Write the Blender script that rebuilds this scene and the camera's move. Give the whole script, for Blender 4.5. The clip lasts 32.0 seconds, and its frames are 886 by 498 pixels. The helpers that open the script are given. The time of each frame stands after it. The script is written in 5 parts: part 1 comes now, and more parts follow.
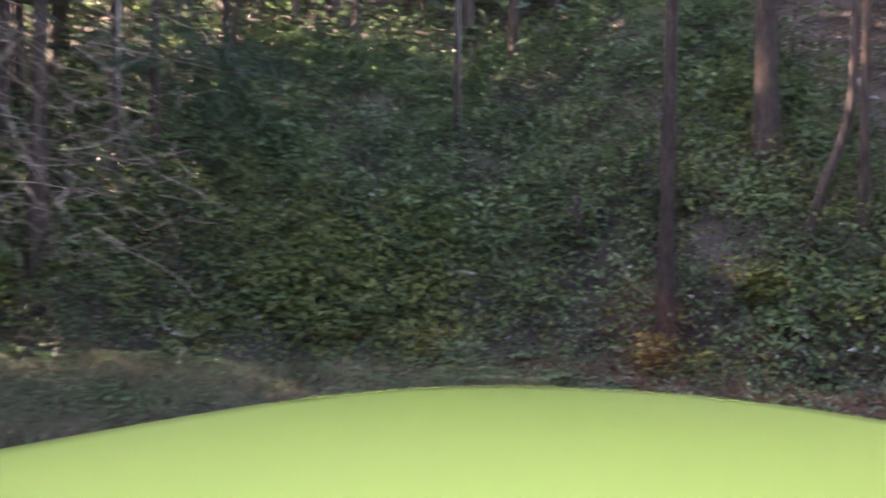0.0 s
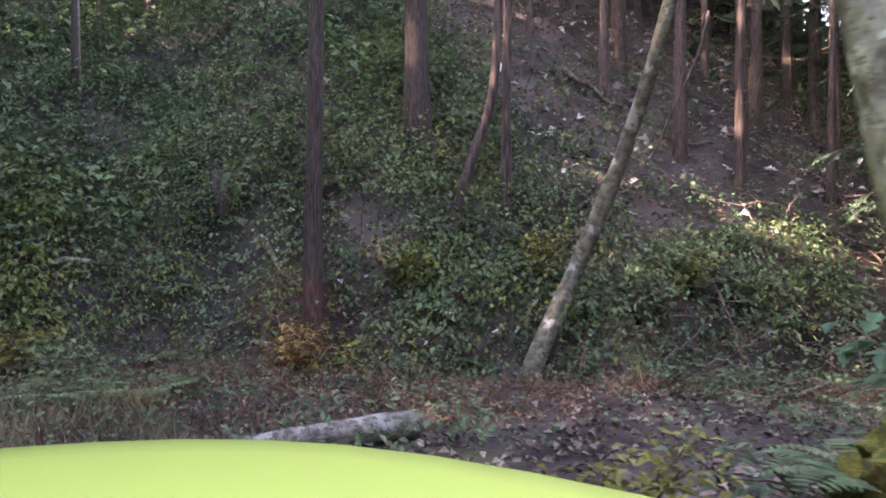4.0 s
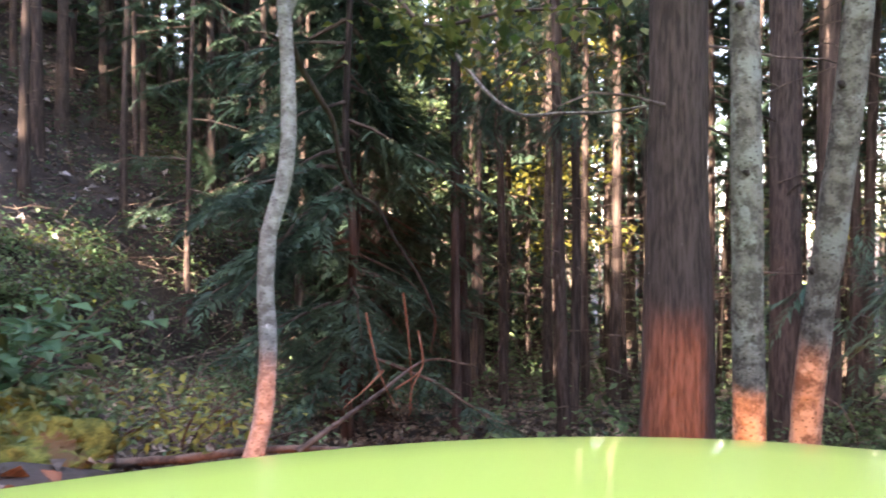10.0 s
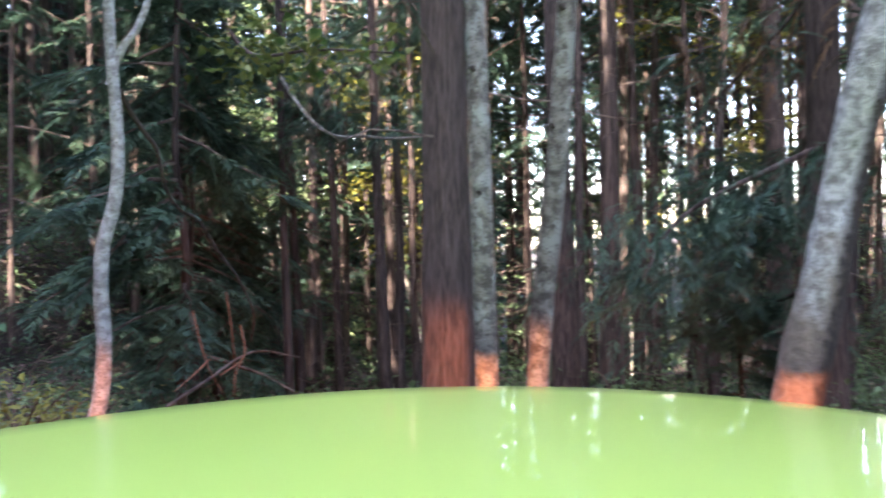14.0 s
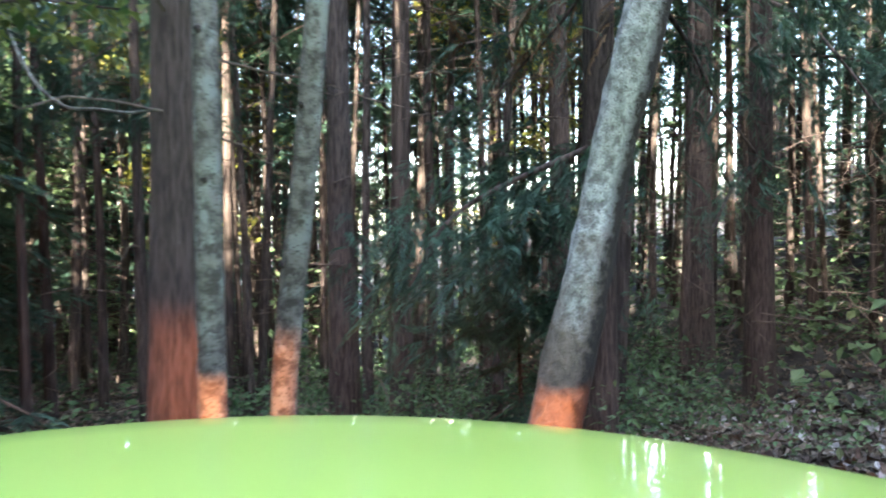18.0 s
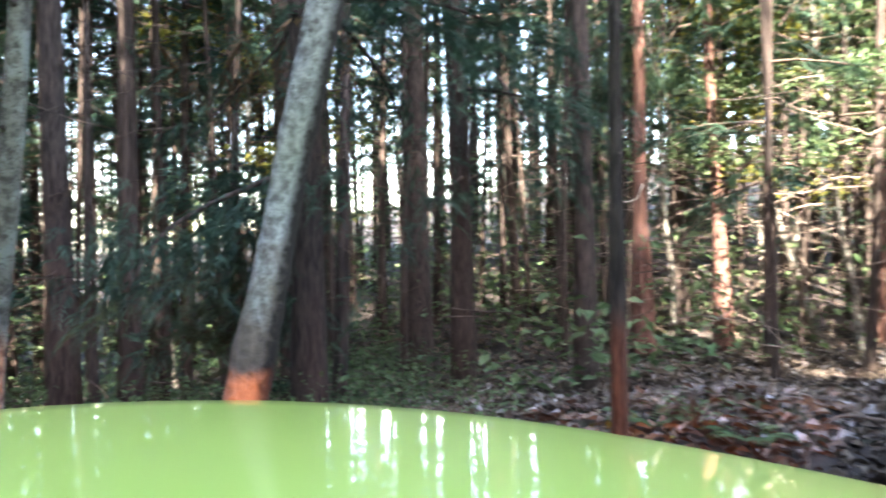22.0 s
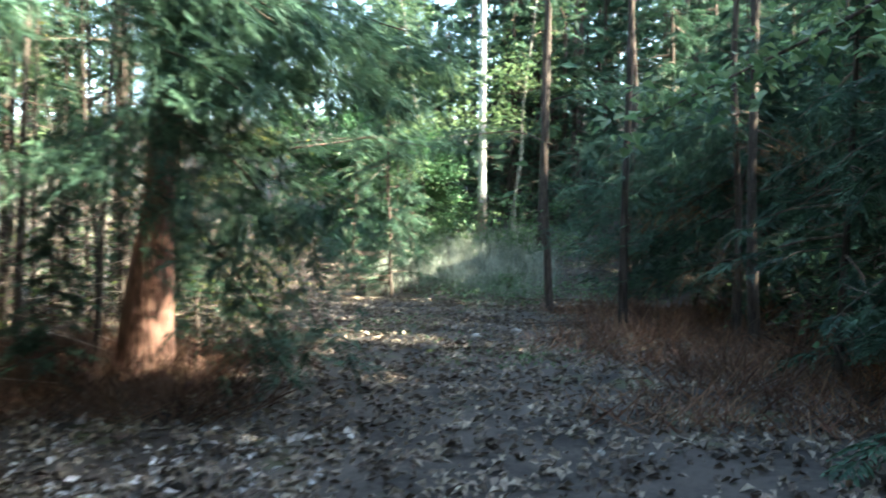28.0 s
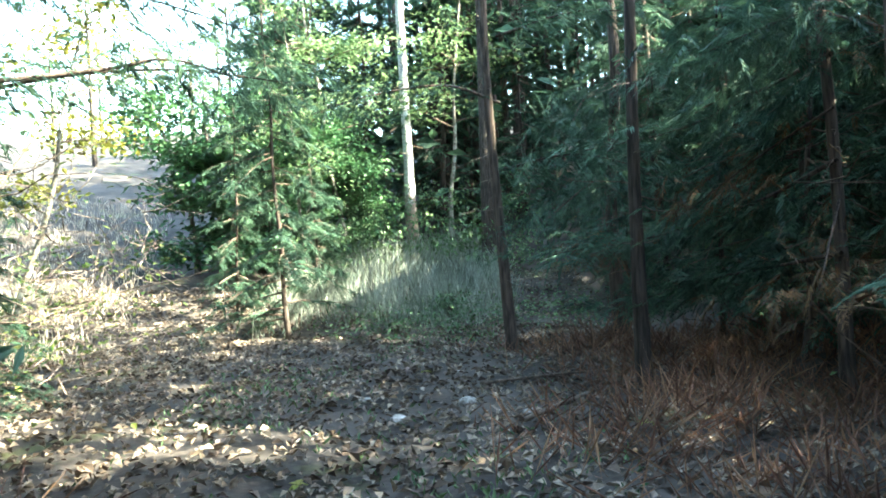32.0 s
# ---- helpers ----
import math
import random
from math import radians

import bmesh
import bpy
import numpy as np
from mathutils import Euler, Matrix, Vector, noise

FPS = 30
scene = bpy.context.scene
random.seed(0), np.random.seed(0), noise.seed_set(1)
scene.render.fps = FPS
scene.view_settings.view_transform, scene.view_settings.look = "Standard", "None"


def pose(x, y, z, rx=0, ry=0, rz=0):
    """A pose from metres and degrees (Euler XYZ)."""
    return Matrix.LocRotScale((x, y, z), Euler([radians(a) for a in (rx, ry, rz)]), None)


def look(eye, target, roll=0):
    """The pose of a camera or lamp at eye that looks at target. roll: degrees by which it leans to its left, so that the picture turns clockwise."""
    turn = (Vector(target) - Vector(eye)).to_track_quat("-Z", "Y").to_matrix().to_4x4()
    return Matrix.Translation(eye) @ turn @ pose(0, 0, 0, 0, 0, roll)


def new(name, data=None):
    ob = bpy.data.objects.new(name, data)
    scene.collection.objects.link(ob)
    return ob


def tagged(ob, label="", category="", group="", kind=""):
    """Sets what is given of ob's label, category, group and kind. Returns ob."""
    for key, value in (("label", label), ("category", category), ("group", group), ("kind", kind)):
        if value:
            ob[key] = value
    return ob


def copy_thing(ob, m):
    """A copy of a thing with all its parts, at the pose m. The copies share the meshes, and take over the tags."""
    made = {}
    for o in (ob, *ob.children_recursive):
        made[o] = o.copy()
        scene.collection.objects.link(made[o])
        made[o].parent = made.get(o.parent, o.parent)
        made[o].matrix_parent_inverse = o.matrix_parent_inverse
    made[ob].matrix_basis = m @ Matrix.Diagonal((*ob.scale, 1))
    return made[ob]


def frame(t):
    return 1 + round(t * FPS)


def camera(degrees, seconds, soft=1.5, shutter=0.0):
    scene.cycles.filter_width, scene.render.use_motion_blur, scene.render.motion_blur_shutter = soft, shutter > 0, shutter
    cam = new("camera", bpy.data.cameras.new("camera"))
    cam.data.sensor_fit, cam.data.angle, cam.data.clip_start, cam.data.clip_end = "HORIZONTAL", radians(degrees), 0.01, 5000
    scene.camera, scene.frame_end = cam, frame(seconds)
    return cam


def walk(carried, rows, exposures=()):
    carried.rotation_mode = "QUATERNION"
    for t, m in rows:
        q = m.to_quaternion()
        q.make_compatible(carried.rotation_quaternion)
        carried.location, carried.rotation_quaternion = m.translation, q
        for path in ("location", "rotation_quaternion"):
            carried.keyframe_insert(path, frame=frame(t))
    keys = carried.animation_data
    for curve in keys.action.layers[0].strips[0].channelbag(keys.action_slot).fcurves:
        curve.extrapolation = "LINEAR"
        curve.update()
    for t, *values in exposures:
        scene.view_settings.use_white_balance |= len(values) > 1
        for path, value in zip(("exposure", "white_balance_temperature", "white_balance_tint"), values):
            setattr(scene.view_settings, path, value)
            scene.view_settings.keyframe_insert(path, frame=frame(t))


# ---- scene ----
cam = camera(60.32, 32.0, soft=1.8, shutter=0.5)
# seconds, x, y, z, heading clockwise from north, pitch, roll
ROWS = [
    (0.0, -0.000, -0.000, 1.350, 0.02, 0.78, -0.07),
    (0.5, 0.015, 0.848, 1.362, 10.65, 0.44, 0.02),
    (1.0, 0.202, 1.407, 1.302, 19.95, 0.18, -1.19),
    (1.5, 0.266, 1.570, 1.275, 25.44, -0.21, -1.93),
    (2.0, 0.240, 1.531, 1.281, 26.19, -0.52, -2.22),
    (2.5, 0.234, 1.520, 1.295, 26.13, -0.71, -2.60),
    (4.5, 0.643, 0.700, 1.341, 23.86, -0.61, -0.25),
    (5.0, 0.596, 0.276, 1.322, 29.70, -0.44, 0.31),
    (5.5, 0.542, -0.105, 1.328, 37.30, -0.64, -0.59),
    (6.0, 0.410, -0.461, 1.336, 44.81, -0.88, -1.27),
    (6.5, 0.339, -0.601, 1.338, 49.89, -0.98, -1.47),
    (7.0, 0.346, -0.596, 1.339, 51.58, -1.23, -1.21),
    (7.5, 0.355, -0.578, 1.337, 51.56, -1.39, -1.02),
    (8.0, 0.393, -0.542, 1.336, 51.43, -1.51, -0.88),
    (8.5, 0.533, -0.462, 1.337, 52.47, -1.55, -0.91),
    (9.0, 0.808, -0.346, 1.332, 55.73, -0.94, -0.13),
    (9.5, 1.174, -0.269, 1.340, 63.02, -0.68, 0.12),
    (10.0, 1.326, -0.255, 1.339, 67.51, -0.49, 0.15),
    (10.5, 1.403, -0.247, 1.342, 70.88, -0.43, 0.23),
    (11.0, 1.394, -0.248, 1.342, 71.24, -0.40, 0.38),
    (11.5, 1.390, -0.249, 1.340, 71.25, -0.39, 0.38),
    (12.0, 1.356, -0.255, 1.339, 70.98, -0.39, 0.10),
    (12.5, 1.251, -0.302, 1.339, 70.83, -0.42, -0.18),
    (13.0, 1.121, -0.380, 1.341, 71.84, -0.44, -0.65),
    (13.5, 0.935, -0.512, 1.343, 73.86, -0.38, -0.46),
    (14.0, 0.737, -0.662, 1.346, 78.86, -0.38, -1.09),
    (14.5, 0.562, -0.758, 1.355, 84.81, -0.53, -1.20),
    (15.0, 0.452, -0.821, 1.353, 88.97, -0.92, -1.22),
    (15.5, 0.455, -0.817, 1.354, 91.20, -1.38, -0.97),
    (17.5, 0.792, -0.784, 1.361, 90.85, -1.61, -0.20),
    (18.0, 1.198, -0.875, 1.372, 92.99, -1.25, -0.20),
    (18.5, 1.480, -0.973, 1.373, 96.98, -1.08, 0.09),
    (19.0, 1.635, -1.026, 1.367, 99.88, -0.96, -0.02),
    (19.5, 1.636, -1.031, 1.369, 101.98, -0.99, -0.21),
    (20.0, 1.619, -1.025, 1.365, 101.98, -0.92, -0.36),
    (20.5, 1.539, -1.006, 1.367, 101.63, -0.94, -0.52),
    (21.0, 1.342, -1.007, 1.371, 101.99, -0.98, -0.79),
    (21.5, 0.980, -1.011, 1.370, 103.95, -0.81, -0.73),
    (22.0, 0.567, -1.031, 1.368, 111.17, -0.68, -1.02),
    (22.5, 0.257, -1.031, 1.371, 117.20, -1.11, -1.82),
    (23.0, 0.131, -0.994, 1.373, 121.07, -1.56, -1.73),
    (23.5, 0.138, -0.997, 1.374, 122.68, -2.00, -1.53),
    (24.0, 0.151, -0.999, 1.375, 122.75, -2.30, -1.39),
    (24.5, 0.174, -1.007, 1.374, 122.57, -2.52, -1.27),
    (26.5, 0.979, -1.231, 1.394, 151.38, -2.02, -1.12),
    (27.0, 1.043, -2.151, 1.417, 161.97, -1.86, -0.72),
    (27.5, 1.055, -3.041, 1.368, 170.70, -1.56, 0.03),
    (28.0, 0.957, -3.822, 1.367, 176.63, -1.00, 0.47),
    (28.5, 0.887, -4.598, 1.361, 181.64, -0.68, 0.17),
    (29.0, 0.763, -5.395, 1.350, 184.79, -0.56, -1.05),
    (29.5, 0.708, -6.172, 1.352, 186.23, -0.65, -0.95),
    (30.0, 0.692, -7.010, 1.342, 185.50, -0.91, -2.48),
    (30.5, 0.731, -7.685, 1.366, 183.70, -1.01, -3.28),
    (31.0, 0.813, -8.147, 1.333, 182.11, -0.74, -3.48),
    (31.5, 0.818, -8.371, 1.331, 181.22, -0.54, -3.45),
    (32.0, 0.810, -8.332, 1.323, 181.18, -0.26, -3.20),
]


def stance(x, y, z, heading, pitch, roll):
    h, p = radians(heading), radians(pitch)
    way = Vector((math.sin(h) * math.cos(p), math.cos(h) * math.cos(p), math.sin(p)))
    return look((x, y, z), Vector((x, y, z)) + way, roll)


walk(cam, [(r[0], stance(*r[1:])) for r in ROWS], [(0.0, 4.2, 8400, 38), (2.0, 4.5, 8300, 41), (5.0, 4.35, 8200, 42), (8.0, 4.1, 7900, 42), (10.0, 4.25, 8000, 30), (12.0, 4.35, 7800, 24), (14.0, 4.15, 6950, 26), (16.0, 3.95, 6750, 26), (18.0, 4.1, 6800, 10), (20.0, 4.25, 6950, 7), (22.0, 3.95, 6900, 15), (24.0, 3.5, 6900, 18), (26.0, 3.6, 7000, 8), (27.0, 3.75, 7000, 2), (28.0, 3.95, 7000, -1), (30.0, 4.25, 7000, -4), (32.0, 4.3, 7000, -5)])

# ---- world and sun ----
SUN_AZ, SUN_EL = 284.0, 35.0
world = bpy.data.worlds.new("forest_sky")
scene.world = world
world.use_nodes = True
wn = world.node_tree.nodes
sky = wn.new("ShaderNodeTexSky")
sky.sky_type, sky.sun_disc = "NISHITA", False
sky.sun_elevation, sky.sun_rotation = radians(SUN_EL), radians(SUN_AZ)
wn["Background"].inputs["Strength"].default_value = 0.15
world.node_tree.links.new(sky.outputs[0], wn["Background"].inputs["Color"])
sun = new("sun", bpy.data.lights.new("sun", "SUN"))
sun.data.energy, sun.data.angle, sun.data.color = 5.0, radians(0.6), (1.0, 0.93, 0.82)
sa, se = radians(SUN_AZ), radians(SUN_EL)
sun.matrix_world = look((math.sin(sa) * math.cos(se) * 60, math.cos(sa) * math.cos(se) * 60, math.sin(se) * 60), (0, 0, 0))


# ---- materials ----
def material(name, dark, light, scale=6.0, stretch=1.0, rough=0.8, bump=0.25, fine=60.0, spots=None, spot_scale=4.0, spot_at=0.55,
             flecks=None, fleck_scale=40.0, fleck_size=(0.3, 0.1), vary=0.0, island=0.0, coat=0.0, through_light=0.0, metal=0.0, lower=None, side=None):
    """lower: the two colours of rougher bark on the foot of a trunk, and the height to which it climbs. side: the way
    that the darker side faces, and its colour.
    """
    m = bpy.data.materials.new(name)
    m.use_nodes = True
    nt = m.node_tree
    n, link = nt.nodes, nt.links.new
    b = n["Principled BSDF"]
    tc = n.new("ShaderNodeTexCoord")
    mp = n.new("ShaderNodeMapping")
    mp.inputs["Scale"].default_value = (1, 1, 1 / stretch)
    link(tc.outputs["Object"], mp.inputs[0])
    big = n.new("ShaderNodeTexNoise")
    big.inputs["Scale"].default_value, big.inputs["Detail"].default_value = scale, 5.0
    link(mp.outputs[0], big.inputs["Vector"])
    small = n.new("ShaderNodeTexNoise")
    small.inputs["Scale"].default_value, small.inputs["Detail"].default_value = fine, 3.0
    link(mp.outputs[0], small.inputs["Vector"])
    add = n.new("ShaderNodeMath")
    add.operation = "MULTIPLY_ADD"
    add.inputs[1].default_value = 0.45
    link(small.outputs[0], add.inputs[0])
    sub = n.new("ShaderNodeMath")
    sub.operation = "SUBTRACT"
    sub.inputs[1].default_value = 0.22
    link(big.outputs[0], sub.inputs[0])
    link(sub.outputs[0], add.inputs[2])
    ramp = n.new("ShaderNodeValToRGB")
    ramp.color_ramp.elements[0].position, ramp.color_ramp.elements[1].position = 0.38, 0.62
    ramp.color_ramp.elements[0].color, ramp.color_ramp.elements[1].color = (*dark, 1), (*light, 1)
    link(add.outputs[0], ramp.inputs[0])
    colour = ramp.outputs[0]
    if spots:
        patch = n.new("ShaderNodeTexNoise")
        patch.inputs["Scale"].default_value, patch.inputs["Detail"].default_value = spot_scale, 6.0
        patch.inputs["Roughness"].default_value = 0.65
        link(tc.outputs["Object"], patch.inputs["Vector"])
        cut = n.new("ShaderNodeMapRange")
        cut.inputs[1].default_value, cut.inputs[2].default_value = spot_at, spot_at + 0.07
        link(patch.outputs[0], cut.inputs[0])
        mix = n.new("ShaderNodeMix")
        mix.data_type = "RGBA"
        mix.inputs["B"].default_value = (*spots, 1)
        link(cut.outputs[0], mix.inputs["Factor"])
        link(colour, mix.inputs["A"])
        colour = mix.outputs["Result"]
    if flecks:
        dots = n.new("ShaderNodeTexVoronoi")
        dots.inputs["Scale"].default_value = fleck_scale
        flat = n.new("ShaderNodeMapping")
        flat.inputs["Scale"].default_value = (1, 1, 1.5)
        link(tc.outputs["Object"], flat.inputs[0])
        link(flat.outputs[0], dots.inputs["Vector"])
        near = n.new("ShaderNodeMapRange")
        near.inputs[1].default_value, near.inputs[2].default_value = fleck_size
        link(dots.outputs["Distance"], near.inputs[0])
        dot = n.new("ShaderNodeMix")
        dot.data_type = "RGBA"
        dot.inputs["B"].default_value = (*flecks, 1)
        link(near.outputs[0], dot.inputs["Factor"])
        link(colour, dot.inputs["A"])
        colour = dot.outputs["Result"]
    if lower:
        sep = n.new("ShaderNodeSeparateXYZ")
        link(tc.outputs["Object"], sep.inputs[0])
        wav = n.new("ShaderNodeTexNoise")
        wav.inputs["Scale"].default_value, wav.inputs["Detail"].default_value = 7.0, 6.0
        link(tc.outputs["Object"], wav.inputs["Vector"])
        lift = n.new("ShaderNodeMath")
        lift.operation = "MULTIPLY_ADD"
        lift.inputs[1].default_value = 1.1
        link(wav.outputs[0], lift.inputs[0])
        link(sep.outputs["Z"], lift.inputs[2])
        edge = n.new("ShaderNodeMapRange")
        edge.inputs[1].default_value, edge.inputs[2].default_value = lower[2] + 0.85, lower[2] + 0.45
        link(lift.outputs[0], edge.inputs[0])
        coarse = n.new("ShaderNodeMix")
        coarse.data_type = "RGBA"
        coarse.inputs["A"].default_value, coarse.inputs["B"].default_value = (*lower[0], 1), (*lower[1], 1)
        link(add.outputs[0], coarse.inputs["Factor"])
        foot = n.new("ShaderNodeMix")
        foot.data_type = "RGBA"
        link(edge.outputs[0], foot.inputs["Factor"])
        link(colour, foot.inputs["A"])
        link(coarse.outputs["Result"], foot.inputs["B"])
        colour = foot.outputs["Result"]
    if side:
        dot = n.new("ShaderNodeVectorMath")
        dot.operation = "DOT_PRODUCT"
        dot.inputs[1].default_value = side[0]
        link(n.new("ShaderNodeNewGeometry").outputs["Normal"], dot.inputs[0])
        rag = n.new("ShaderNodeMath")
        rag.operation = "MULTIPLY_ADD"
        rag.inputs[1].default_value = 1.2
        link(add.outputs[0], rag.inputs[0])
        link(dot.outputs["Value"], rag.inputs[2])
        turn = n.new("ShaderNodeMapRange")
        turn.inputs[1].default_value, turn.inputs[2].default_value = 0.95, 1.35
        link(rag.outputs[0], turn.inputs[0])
        # moss mixes the darker colour into the faces turned that way
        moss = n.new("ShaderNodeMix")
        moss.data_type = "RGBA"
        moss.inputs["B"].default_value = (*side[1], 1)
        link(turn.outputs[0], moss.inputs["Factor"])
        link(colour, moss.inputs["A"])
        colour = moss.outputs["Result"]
    if vary or island:
        hsv = n.new("ShaderNodeHueSaturation")
        if island:
            source = n.new("ShaderNodeNewGeometry").outputs["Random Per Island"]
            amount = island
        else:
            source = n.new("ShaderNodeObjectInfo").outputs["Random"]
            amount = vary
        val = n.new("ShaderNodeMapRange")
        val.inputs[3].default_value, val.inputs[4].default_value = 1 - amount, 1 + amount
        link(source, val.inputs[0])
        link(val.outputs[0], hsv.inputs["Value"])
        if island:
            hue = n.new("ShaderNodeMapRange")
            hue.inputs[3].default_value, hue.inputs[4].default_value = 0.485, 0.515
            link(source, hue.inputs[0])
            link(hue.outputs[0], hsv.inputs["Hue"])
        link(colour, hsv.inputs["Color"])
        colour = hsv.outputs[0]
    link(colour, b.inputs["Base Color"])
    b.inputs["Roughness"].default_value, b.inputs["Metallic"].default_value = rough, metal
    b.inputs["Specular IOR Level"].default_value = 0.3
    if coat:
        b.inputs["Coat Weight"].default_value, b.inputs["Coat Roughness"].default_value = coat, 0.03
        b.inputs["Specular IOR Level"].default_value = 0.5
    if bump:
        bp = n.new("ShaderNodeBump")
        bp.inputs["Strength"].default_value, bp.inputs["Distance"].default_value = bump, 0.02
        link(add.outputs[0], bp.inputs["Height"])
        link(bp.outputs[0], b.inputs["Normal"])
    if through_light:
        tr = n.new("ShaderNodeBsdfTranslucent")
        link(colour, tr.inputs["Color"])
        ms = n.new("ShaderNodeMixShader")
        ms.inputs[0].default_value = through_light
        link(b.outputs[0], ms.inputs[1])
        link(tr.outputs[0], ms.inputs[2])
        link(ms.outputs[0], n["Material Output"].inputs[0])
    return m


SOIL = material("forest_soil", (0.02, 0.0165, 0.0145), (0.066, 0.054, 0.047), 1.3, 1, 0.95, 0.5, 22, spots=(0.07, 0.075, 0.035), spot_scale=0.6, spot_at=0.58)
CEDAR = material("cedar_bark", (0.03, 0.023, 0.019), (0.095, 0.073, 0.061), 60, 9, 0.92, 1.0, 170, vary=0.2, spots=(0.16, 0.125, 0.105), spot_scale=22, spot_at=0.66)
CEDAR_OLD = material("old_cedar_bark", (0.062, 0.044, 0.036), (0.14, 0.1, 0.082), 75, 9, 0.92, 1.0, 190, spots=(0.3, 0.26, 0.22), spot_scale=26, spot_at=0.68)
# Cedar bark with the sunlight on these trunks put into a brighter red.
SUNLIT_CEDAR = material("sunlit_cedar_bark", (0.09, 0.046, 0.036), (0.25, 0.135, 0.105), 38, 12, 0.92, 0.9, 120, vary=0.15)
DARKBARK = material("dark_bark", (0.026, 0.02, 0.017), (0.088, 0.065, 0.054), 30, 9, 0.9, 0.6, 40, vary=0.25)
LICHEN = material("lichened_bark", (0.078, 0.07, 0.062), (0.25, 0.23, 0.208), 22, 1.6, 0.85, 0.8, 90, spots=(0.42, 0.41, 0.39), spot_scale=16, spot_at=0.56, flecks=(0.09, 0.075, 0.06), fleck_scale=45, lower=((0.03, 0.024, 0.02), (0.2, 0.16, 0.125), 0.72))
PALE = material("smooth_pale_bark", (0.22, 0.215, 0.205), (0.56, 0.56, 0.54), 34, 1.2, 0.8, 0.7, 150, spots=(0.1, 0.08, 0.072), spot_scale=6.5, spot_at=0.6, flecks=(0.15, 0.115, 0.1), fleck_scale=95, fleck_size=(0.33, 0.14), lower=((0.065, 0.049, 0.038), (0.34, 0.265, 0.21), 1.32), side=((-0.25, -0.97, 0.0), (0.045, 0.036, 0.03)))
WHITEBARK = material("whitish_bark", (0.22, 0.2, 0.18), (0.42, 0.4, 0.37), 26, 0.7, 0.8, 0.6, 110, flecks=(0.13, 0.11, 0.09), fleck_scale=50)
MOSSBARK = material("mossy_pale_bark", (0.085, 0.075, 0.062), (0.23, 0.215, 0.18), 22, 1, 0.9, 0.6, 90, spots=(0.28, 0.29, 0.25), spot_scale=9, spot_at=0.52, flecks=(0.06, 0.054, 0.042), fleck_scale=48)
TWIG = material("twig", (0.05, 0.037, 0.03), (0.16, 0.122, 0.096), 12, 1, 0.9, 0.2, 60, vary=0.3)
# Paler copy of twig; sunlight is put into its colour for the sunlit tangles.
PALE_SUNLIT_TWIG = material("pale_sunlit_twig", (0.14, 0.105, 0.083), (0.36, 0.285, 0.235), 12, 1, 0.9, 0.2, 60, island=0.3)
WHITEWOOD = material("bare_white_wood", (0.5, 0.44, 0.36), (0.75, 0.7, 0.62), 8, 4, 0.8, 0.2, 40)
MOSS = material("moss", (0.06, 0.078, 0.016), (0.19, 0.2, 0.045), 18, 1, 0.95, 1.0, 110, spots=(0.13, 0.075, 0.035), spot_scale=7, spot_at=0.56)
MOSSDARK = material("dark_mossy_bark", (0.06, 0.06, 0.04), (0.15, 0.15, 0.105), 14, 1, 0.9, 0.5, 60, spots=(0.3, 0.3, 0.25), spot_scale=5, spot_at=0.55)
NEEDLE = material("cedar_foliage", (0.025, 0.058, 0.041), (0.072, 0.135, 0.082), 3, 1, 0.6, 0, 20, island=0.35, through_light=0.35)
NEEDLE_DRY = material("dry_foliage", (0.06, 0.04, 0.02), (0.17, 0.1, 0.05), 3, 1, 0.8, 0, 20, island=0.35, through_light=0.25)
LEAF = material("green_leaf", (0.05, 0.1, 0.048), (0.135, 0.21, 0.095), 1.2, 1, 0.5, 0, 9, island=0.4, through_light=0.35)
LEAF_LIGHT = material("light_green_leaf", (0.08, 0.14, 0.06), (0.19, 0.27, 0.13), 2, 1, 0.5, 0, 9, island=0.3, through_light=0.4)
LEAF_FRESH = material("fresh_green_leaf", (0.04, 0.105, 0.05), (0.1, 0.21, 0.09), 1.5, 1, 0.5, 0, 9, island=0.4, through_light=0.4)
LEAF_YELLOW = material("yellowing_leaf", (0.13, 0.14, 0.025), (0.26, 0.25, 0.06), 2, 1, 0.55, 0, 9, island=0.35, through_light=0.35)
LEAF_MIX = material("green_and_yellow_leaf", (0.05, 0.1, 0.025), (0.2, 0.22, 0.06), 7, 1, 0.5, 0, 9, island=0.4, through_light=0.4)
ORANGELEAF = material("orange_leaf", (0.17, 0.125, 0.045), (0.36, 0.25, 0.09), 5, 1, 0.55, 0, 9, island=0.4, through_light=0.4)
PALELEAF = material("pale_dead_leaf", (0.22, 0.2, 0.19), (0.5, 0.47, 0.46), 4, 1, 0.7, 0.1, 30, island=0.35)
DEADLEAF = material("dead_leaf", (0.058, 0.042, 0.032), (0.26, 0.208, 0.165), 1.5, 1, 0.75, 0.1, 30, island=0.5)
GRASS = material("pale_grass", (0.15, 0.18, 0.145), (0.33, 0.36, 0.3), 1.5, 1, 0.7, 0, 9, island=0.35, through_light=0.3)
VERGEGRASS = material("olive_grass", (0.09, 0.095, 0.055), (0.24, 0.225, 0.14), 1.5, 1, 0.7, 0, 9, island=0.35, through_light=0.3)
REDGRASS = material("withered_red_fern", (0.08, 0.042, 0.028), (0.23, 0.125, 0.08), 1.5, 1, 0.8, 0, 9, island=0.4, through_light=0.2)
BROWNBRUSH = material("dark_brown_brush", (0.045, 0.025, 0.019), (0.15, 0.082, 0.058), 1.5, 1, 0.85, 0, 9, island=0.4, through_light=0.1)
DRYGRASS = material("dry_grass", (0.3, 0.26, 0.21), (0.55, 0.49, 0.41), 1.5, 1, 0.7, 0, 9, island=0.35, through_light=0.3)
